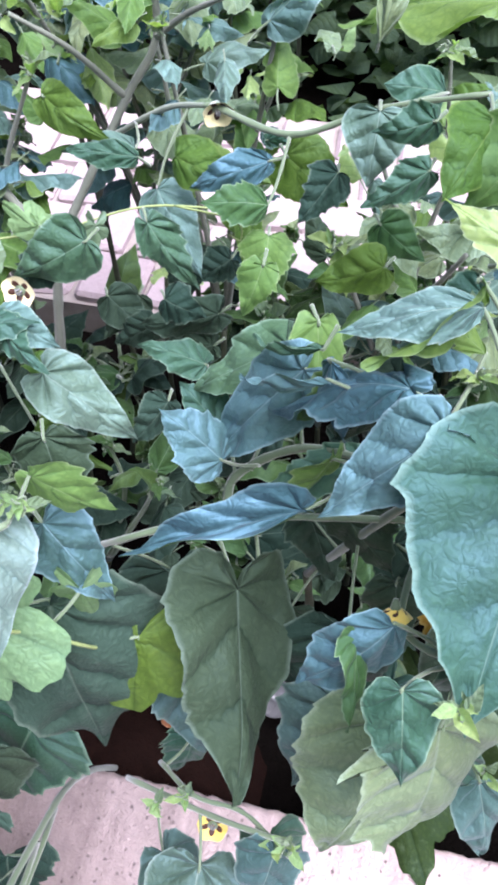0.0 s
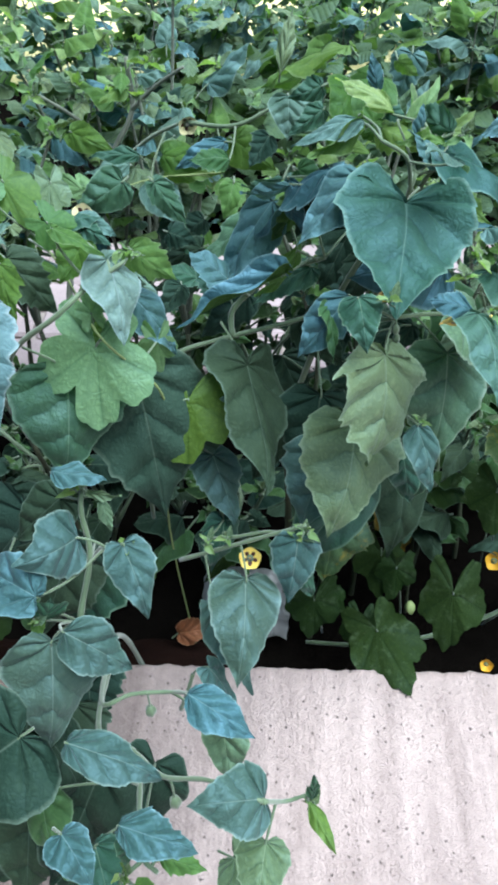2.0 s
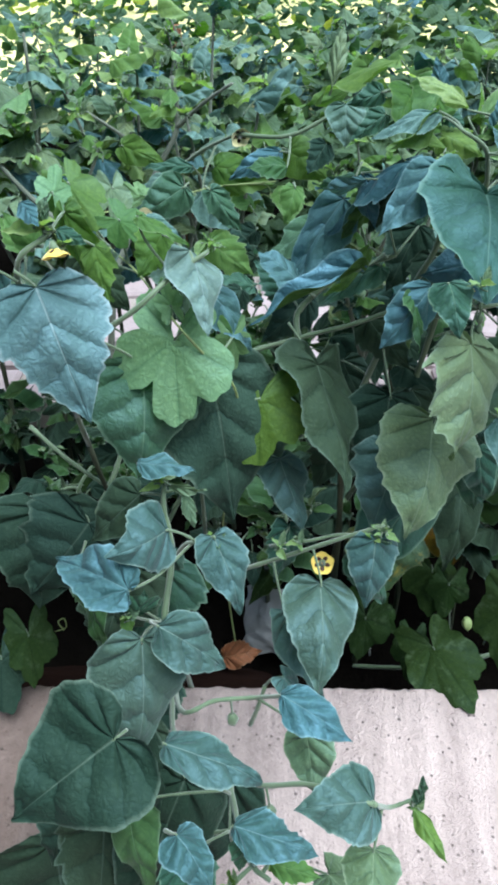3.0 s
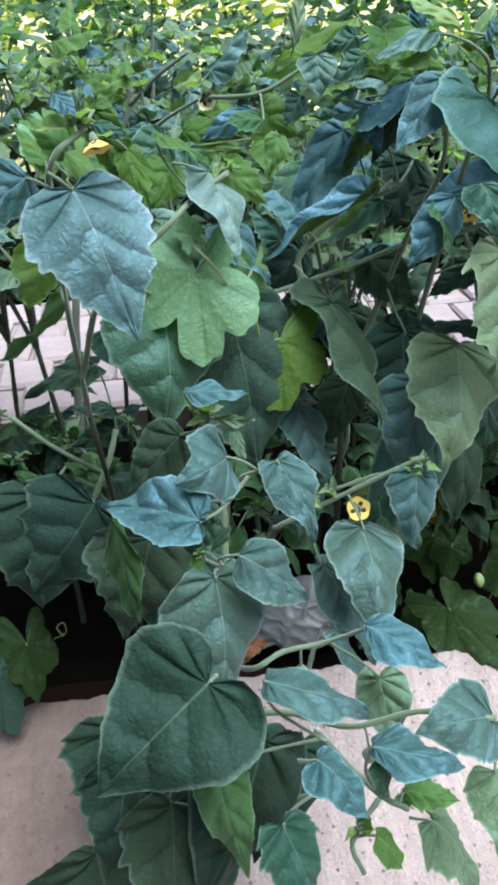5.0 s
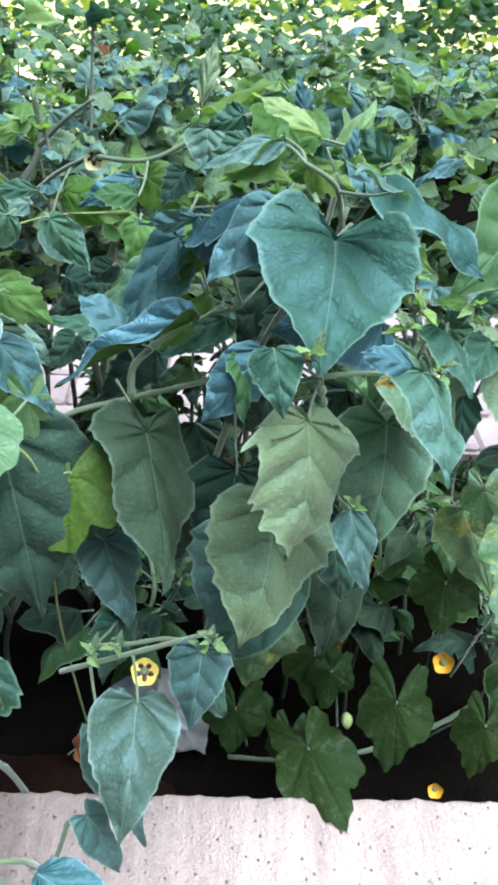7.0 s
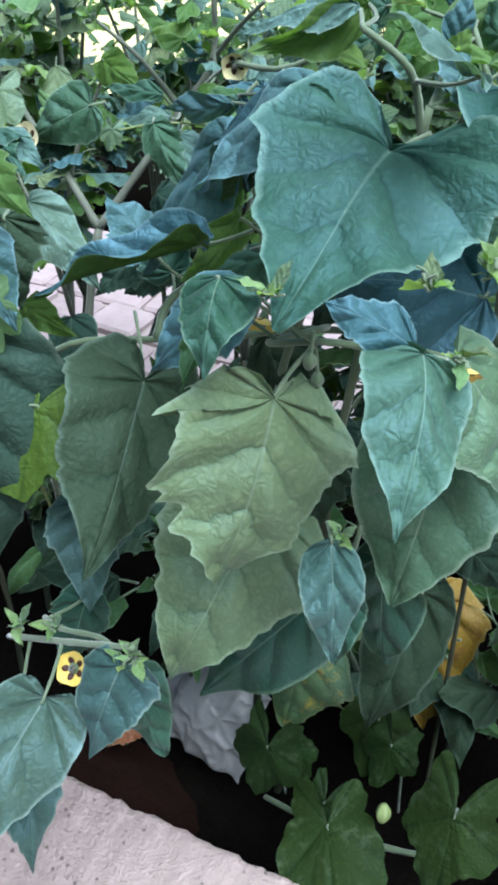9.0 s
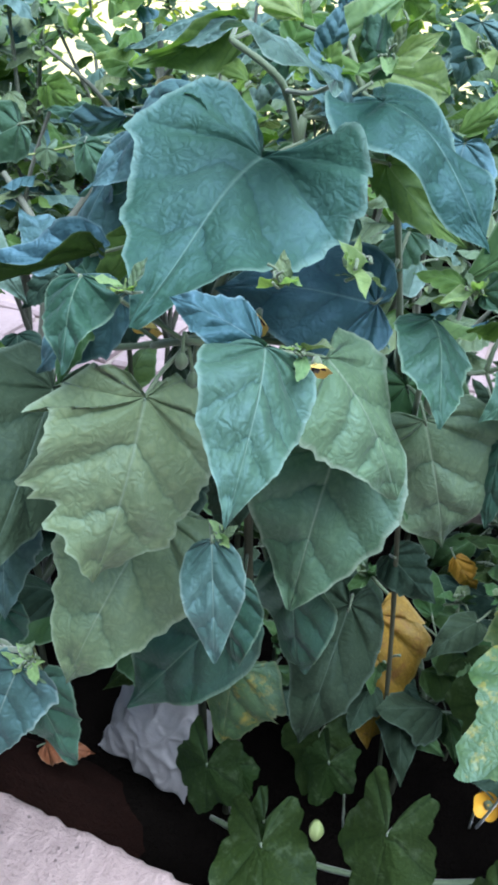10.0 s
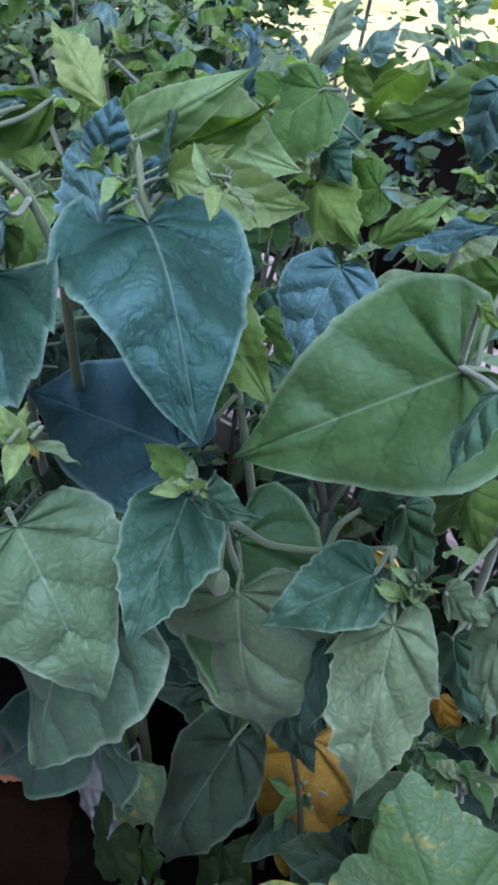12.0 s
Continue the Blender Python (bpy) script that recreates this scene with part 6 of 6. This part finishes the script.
leaf(fork_tree, (0.008, 0.204, 0.553), (-0.012, 0.168, 0.529), w=1.0, mat=LEAF_OLIVE, fold=0.2, teeth=0.03, stalk=(0.005, 0.230, 0.553))
leaf(fork_tree, (-0.196, 0.155, 0.485), (-0.242, 0.148, 0.458), w=0.8, mat=LEAF, fold=0.2, teeth=0.03)
leaf(fork_tree, (-0.236, 0.252, 0.352), (-0.200, 0.246, 0.322), w=0.8, mat=LEAF_DARK, teeth=0.03)
leaf(fork_tree, (-0.214, 0.260, 0.350), (-0.240, 0.240, 0.318), w=0.8, mat=LEAF_DARK, teeth=0.03)
leaf(fork_tree, (-0.211, 0.100, 0.434), (-0.161, 0.102, 0.383), w=0.6, mat=LEAF_TEAL, fold=0.25, face=(-0.100, -0.300, 1.000), teeth=0.03)
leaf(fork_tree, (-0.226, 0.100, 0.474), (-0.194, 0.098, 0.459), w=0.75, mat=LEAF_TEAL, fold=0.2, face=(-0.100, -0.300, 1.000), teeth=0.03)
leaf(fork_tree, (-0.228, 0.120, 0.416), (-0.176, 0.100, 0.393), w=0.55, mat=LEAF_OLIVE, fold=-0.3, teeth=0.03, face=(0.000, 0.200, 1.000), stalk=(-0.300, 0.180, 0.420))
leaf(fork_tree, (-0.241, 0.120, 0.349), (-0.183, 0.100, 0.346), w=0.5, mat=LEAF_OLIVE, fold=0.2, teeth=0.03, stalk=(-0.290, 0.170, 0.350))
leaf(fork_tree, (-0.275, 0.220, 0.290), (-0.250, 0.190, 0.245), w=0.8, mat=LEAF_DARK, teeth=0.03)
leaf(fork_tree, (-0.102, 0.250, 0.491), (-0.061, 0.250, 0.461), w=0.90, mat=LEAF_OLIVE, fold=0.2, teeth=0.03)
leaf(fork_tree, (-0.175, 0.262, 0.473), (-0.117, 0.250, 0.466), w=0.60, mat=LEAF_OLIVE, fold=0.2, teeth=0.03)
leaf(fork_tree, (-0.033, 0.200, 0.459), (-0.074, 0.200, 0.440), w=0.80, mat=LEAF_OLIVE, fold=0.2, teeth=0.03)
leaf(fork_tree, (-0.040, 0.222, 0.472), (-0.010, 0.215, 0.455), w=0.90, mat=LEAF_MID, fold=0.2, teeth=0.03)
leaf(fork_tree, (0.050, 0.232, 0.513), (0.012, 0.225, 0.498), w=0.90, mat=LEAF_OLIVE, fold=0.2, teeth=0.03)
leaf(fork_tree, (0.026, 0.205, 0.447), (-0.010, 0.200, 0.431), w=0.80, mat=LEAF, fold=0.2, teeth=0.03)
leaf(fork_tree, (-0.272, 0.285, 0.490), (-0.222, 0.275, 0.468), w=0.60, mat=LEAF_OLIVE, fold=0.2, teeth=0.03)
leaf(fork_tree, (0.020, 0.240, 0.480), (0.052, 0.235, 0.462), w=0.80, mat=LEAF_SAGE, fold=0.2, teeth=0.03)
rngf = random.Random(77)
for k in range(46):
    c = ((-0.235, 0.41, 0.53), (-0.44, 0.35, 0.48), (-0.17, 0.33, 0.53), (-0.315, 0.36, 0.50))[k % 4]
    p = Vector(c) + Vector((rngf.gauss(0, 0.05), 0.008 + abs(rngf.gauss(0, 0.05)), rngf.uniform(-0.07, 0.03)))
    a = rngf.uniform(0, 6.283)
    d = Vector((math.cos(a), math.sin(a) - 0.3, rngf.uniform(-0.9, 0.4))).normalized()
    up = Vector((rngf.uniform(-0.4, 0.4), rngf.uniform(-0.8, 0.2), 1))
    z = (up - d * up.dot(d)).normalized()
    s = 0.048 * rngf.uniform(0.5, 1.2)
    part("leaf", POOL[rngf.randrange(len(POOL))], fork_tree, "", Matrix.Translation(p) @ Matrix((d.cross(z), d, z)).transposed().to_4x4() @ Matrix.Diagonal((s / UNIT, s / UNIT, s / UNIT, 1)))
for k in range(8):
    c = ((-0.229, 0.40, 0.537), (-0.45, 0.35, 0.49), (-0.160, 0.35, 0.537), (-0.318, 0.352, 0.510))[k % 4]
    tuft(fork_tree, Vector(c) + Vector((rngf.gauss(0, 0.03), rngf.gauss(0, 0.03), rngf.uniform(-0.01, 0.02))), (0, -0.2, 1), 0.024, 6, LEAF_YOUNG, 500 + k)

# row at the back of the bed
for k in range(11):
    x = -0.62 + 0.115 * k + 0.03 * math.sin(k * 4.1)
    y = 0.38 + 0.09 * math.sin(k * 2.3)
    if k in (2, 3):
        y += 0.06
    back_bush((x, y, -0.12), 0.60 + 0.03 * math.sin(k * 5), 0.085, 0.30 if -0.38 < x < 0.0 else 0.22, 46, 1200 + k, BACK, 0.050)
for k, (x, y) in enumerate(((-0.33, 0.50), (-0.43, 0.43), (-0.26, 0.52), (-0.52, 0.44))):
    back_bush((x, y, -0.12), 0.69, 0.09, 0.42, 52, 1250 + k, BACK, 0.050)
# fuller plants at both ends of the bed; the last two, out of view, are added to shade the kerb
for k, (x, y, lo) in enumerate(((-0.50, 0.16, 0.05), (-0.62, 0.05, 0.0), (-0.72, 0.28, 0.1), (0.62, 0.30, 0.1), (-0.52, 0.04, 0.02), (-0.60, -0.0, 0.0))):
    back_bush((x, y, -0.12), 0.58, 0.10, lo, 60, 1300 + k, "bushy ground cherry plant with many broad leaves", 0.07)
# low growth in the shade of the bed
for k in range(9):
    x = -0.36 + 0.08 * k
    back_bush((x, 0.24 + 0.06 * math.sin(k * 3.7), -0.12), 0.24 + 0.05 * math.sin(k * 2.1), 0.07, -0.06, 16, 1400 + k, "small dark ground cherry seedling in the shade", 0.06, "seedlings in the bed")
# dark growth along the back of the bed, added to block light from behind
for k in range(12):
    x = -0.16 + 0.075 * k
    back_bush((x, 0.47 + 0.06 * math.sin(k * 5.1), -0.12), (0.32 if x < 0.12 else 0.17) + 0.06 * math.sin(k * 2.6), 0.09, -0.08, 22, 1500 + k, "dark leafy ground cherry plant added to darken the back of the bed", 0.075, "seedlings in the bed")
# low dark plants added in place of shade on the path behind
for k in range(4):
    back_bush((-0.54 + 0.065 * k, 0.44 + 0.04 * math.sin(k * 3.1), -0.12), 0.17 + 0.03 * math.sin(k * 2.6), 0.07, -0.08, 18, 1530 + k, "dark leafy ground cherry plant added to darken the back of the bed", 0.07, "seedlings in the bed")
# beyond the path
for k in range(22):
    x = -1.75 + 0.17 * k + 0.05 * math.sin(k * 3.3)
    y = 1.32 + 0.22 * (k % 3) + 0.06 * math.sin(k * 7.7)
    gap = 0.52 < (0.2 - x) / (y + 0.2) < 0.9
    back_bush((x, y, -0.12), (0.34 if gap else 0.58) + 0.06 * math.sin(k * 2.9), 0.13, 0.0, 75, 1600 + k, "bushy shaded plant in the bed beyond the path", 0.075, "plants beyond the path", flowers=1 if k % 5 == 0 else 0)


for k in range(3):
    back_bush((-0.377 + 0.05 * k, 1.30 + 0.08 * k, -0.12), 0.56, 0.09, 0.1, 45, 1700 + k, "bushy shaded plant in the bed beyond the path", 0.07, "plants beyond the path")


def foliage(name, boxes, n, size, mat, seed, label, category, gap=None):
    """A thicket of many small folded leaves, one mesh."""
    rng = random.Random(seed)
    verts, faces, uvs = [], [], []
    shape = ((0, 0), (0.33, 0.25), (0.28, 0.6), (0, 1), (-0.28, 0.6), (-0.33, 0.25))
    for i in range(n):
        x0, x1, y0, y1, z0, z1 = boxes[rng.randrange(len(boxes))]
        p = np.array((rng.uniform(x0, x1), rng.uniform(y0, y1), z0 + (z1 - z0) * rng.random() ** 0.8))
        # leaves are thinned along sight lines, to fit the camera's view
        way = (0.2 - p[0]) / (p[1] + 0.2)
        if gap and gap[0] < way < gap[1] and rng.random() < gap[2]:
            continue
        if gap and gap[0] - 0.2 < way <= gap[0] and rng.random() < gap[2] - 0.42:
            continue
        if noise.noise((p[0] * 2.1, p[1] * 2.1, p[2] * 3 + seed)) < -0.12:
            continue
        p[2] *= 0.85 + 0.3 * noise.noise((p[0] * 1.7, p[1] * 1.7, 0))
        a = rng.uniform(0, 6.283)
        d = Vector((math.cos(a), math.sin(a), rng.uniform(-1.0, 0.5))).normalized()
        up = Vector((rng.uniform(-0.7, 0.7), rng.uniform(-0.9, 0.5), 1))
        z = (up - d * up.dot(d)).normalized()
        xx = d.cross(z)
        s = size * rng.uniform(0.5, 1.3)
        n0 = len(verts)
        for u, v in shape:
            q = p + s * (u * np.array(xx) + v * np.array(d) - 0.5 * abs(u) * np.array(z))
            verts.append(q)
            uvs.append((u * 2, v))
        faces += [(n0, n0 + 1, n0 + 2, n0 + 3), (n0, n0 + 3, n0 + 4, n0 + 5)]
    return tagged(part(name, mesh_of(name, verts, faces, mat, uvs), None), label, category, kind="stuff")


foliage("undergrowth", [(-3.5, 3.5, 1.2, 2.6, -0.12, 0.46), (-2.0, 1.6, 1.15, 1.75, -0.12, 0.34)], 15000, 0.068, HEDGE, 5, "shaded tangle of leafy undergrowth beyond the path", "undergrowth", (0.46, 0.80, 0.96))
foliage("hedge", [(-5, 5, 2.5, 3.6, -0.1, 0.80), (-5.5, -1.6, 2.6, 3.8, 0.2, 0.9)], 52000, 0.066, HEDGE, 6, "loose shaded hedge, thinned to fit the camera's view of the bright grass", "hedge", (0.46, 0.80, 0.965))
foliage("sunny_shrubs", [(-12, 12, 5, 9, -0.1, 0.9), (-20, 20, 9, 20, 0, 2.6)], 22000, 0.13, SUNLEAF, 7, "yellow-green shrubs, full sun put into their colour", "shrubs", (0.42, 0.80, 0.75))
foliage("far_trees", [(-30, 30, 22, 30, 0, 9)], 14000, 0.6, HEDGE, 8, "distant row of dark green trees", "trees")

PX, PY, PZ = -0.357, 1.6, 0.446
foliage("bed_growth", [(-2.2, -0.78, 0.06, 0.54, -0.12, 0.46), (0.72, 2.2, 0.06, 0.54, -0.12, 0.46)], 6500, 0.06, LEAF_MID, 9, "more ground cherry growth along the bed", "plants")

post = tagged(part("post", box(PX - 0.012, PX + 0.012, PY - 0.012, PY + 0.012, -0.30, PZ, POST, "post", 0.003), None), "thin rusty brown post among the plants beyond the path", "post")

# ---- litter on the bed ----
def plastic_bag():
    """A crumpled, half-buried sheet of grey plastic with folds."""
    verts, faces = [], []
    nu, nv = 60, 48
    for j in range(nv + 1):
        for i in range(nu + 1):
            u, v = i / nu, j / nv
            x, y = (u - 0.5) * 0.12, (v - 0.5) * 0.10
            bulge = 0.032 * math.sin(math.pi * min(max(u, 0), 1)) ** 0.7 * math.sin(math.pi * v) ** 0.6
            crease = 0.007 * (1 - abs(noise.noise((u * 4.1, v * 3.3, 5)))) ** 4 + 0.003 * (1 - abs(noise.noise((u * 9, v * 7, 2)))) ** 5
            verts.append((x + 0.008 * noise.noise((u * 5, v * 5, 9)), y + 0.008 * noise.noise((u * 5, v * 5, 4)), bulge + crease))
    for j in range(nv):
        for i in range(nu):
            a = j * (nu + 1) + i
            faces.append((a, a + 1, a + nu + 2, a + nu + 1))
    return mesh_of("plastic_bag", verts, faces, PLASTIC)


tagged(part("plastic_bag", plastic_bag(), None, "", pose(-0.098, 0.150, -0.068, 48, -8, -15) @ Matrix.Diagonal((1.0, 0.85, 0.5, 1))), "crumpled grey-white plastic bag half buried in the bed", "bag")
dry = thing("fallen_leaf", (-0.150, 0.085, -0.062), "dry curled orange-brown leaf lying on the clay", "leaf")
leaf(dry, (-0.178, 0.080, -0.050), (-0.132, 0.092, -0.052), w=0.7, mat=LEAF_BROWN, fold=-0.6, droop=0.2, wave=0.25, stalk=(-0.186, 0.076, -0.055))

# ---- pavers of the path ----
def paver_mesh(seed):
    rng = random.Random(seed)
    bm = bmesh.new()
    bmesh.ops.create_cube(bm, size=1.0, matrix=Matrix.Diagonal((0.094, 0.094, 0.05, 1)))
    for v in bm.verts:
        v.co += Vector((rng.uniform(-1, 1), rng.uniform(-1, 1), rng.uniform(-0.4, 0.4))) * 0.005
    bmesh.ops.bevel(bm, geom=bm.edges[:], offset=0.006, segments=1, affect="EDGES")
    return from_bm("paver", bm, PAVER)


PAVERS = [paver_mesh(i) for i in range(6)]
rngp = random.Random(4)
for j in range(5):
    for i in range(38):
        x = -2.08 + 0.104 * i + (0.052 if j % 2 else 0)
        ob = part("paver", PAVERS[rngp.randrange(6)], path, "", pose(x, 0.655 + 0.104 * j, -0.024 + rngp.uniform(-0.003, 0.003), rngp.uniform(-1.5, 1.5), rngp.uniform(-1.5, 1.5), rngp.choice((0, 90, 180, 270)) + rngp.uniform(-2, 2)))
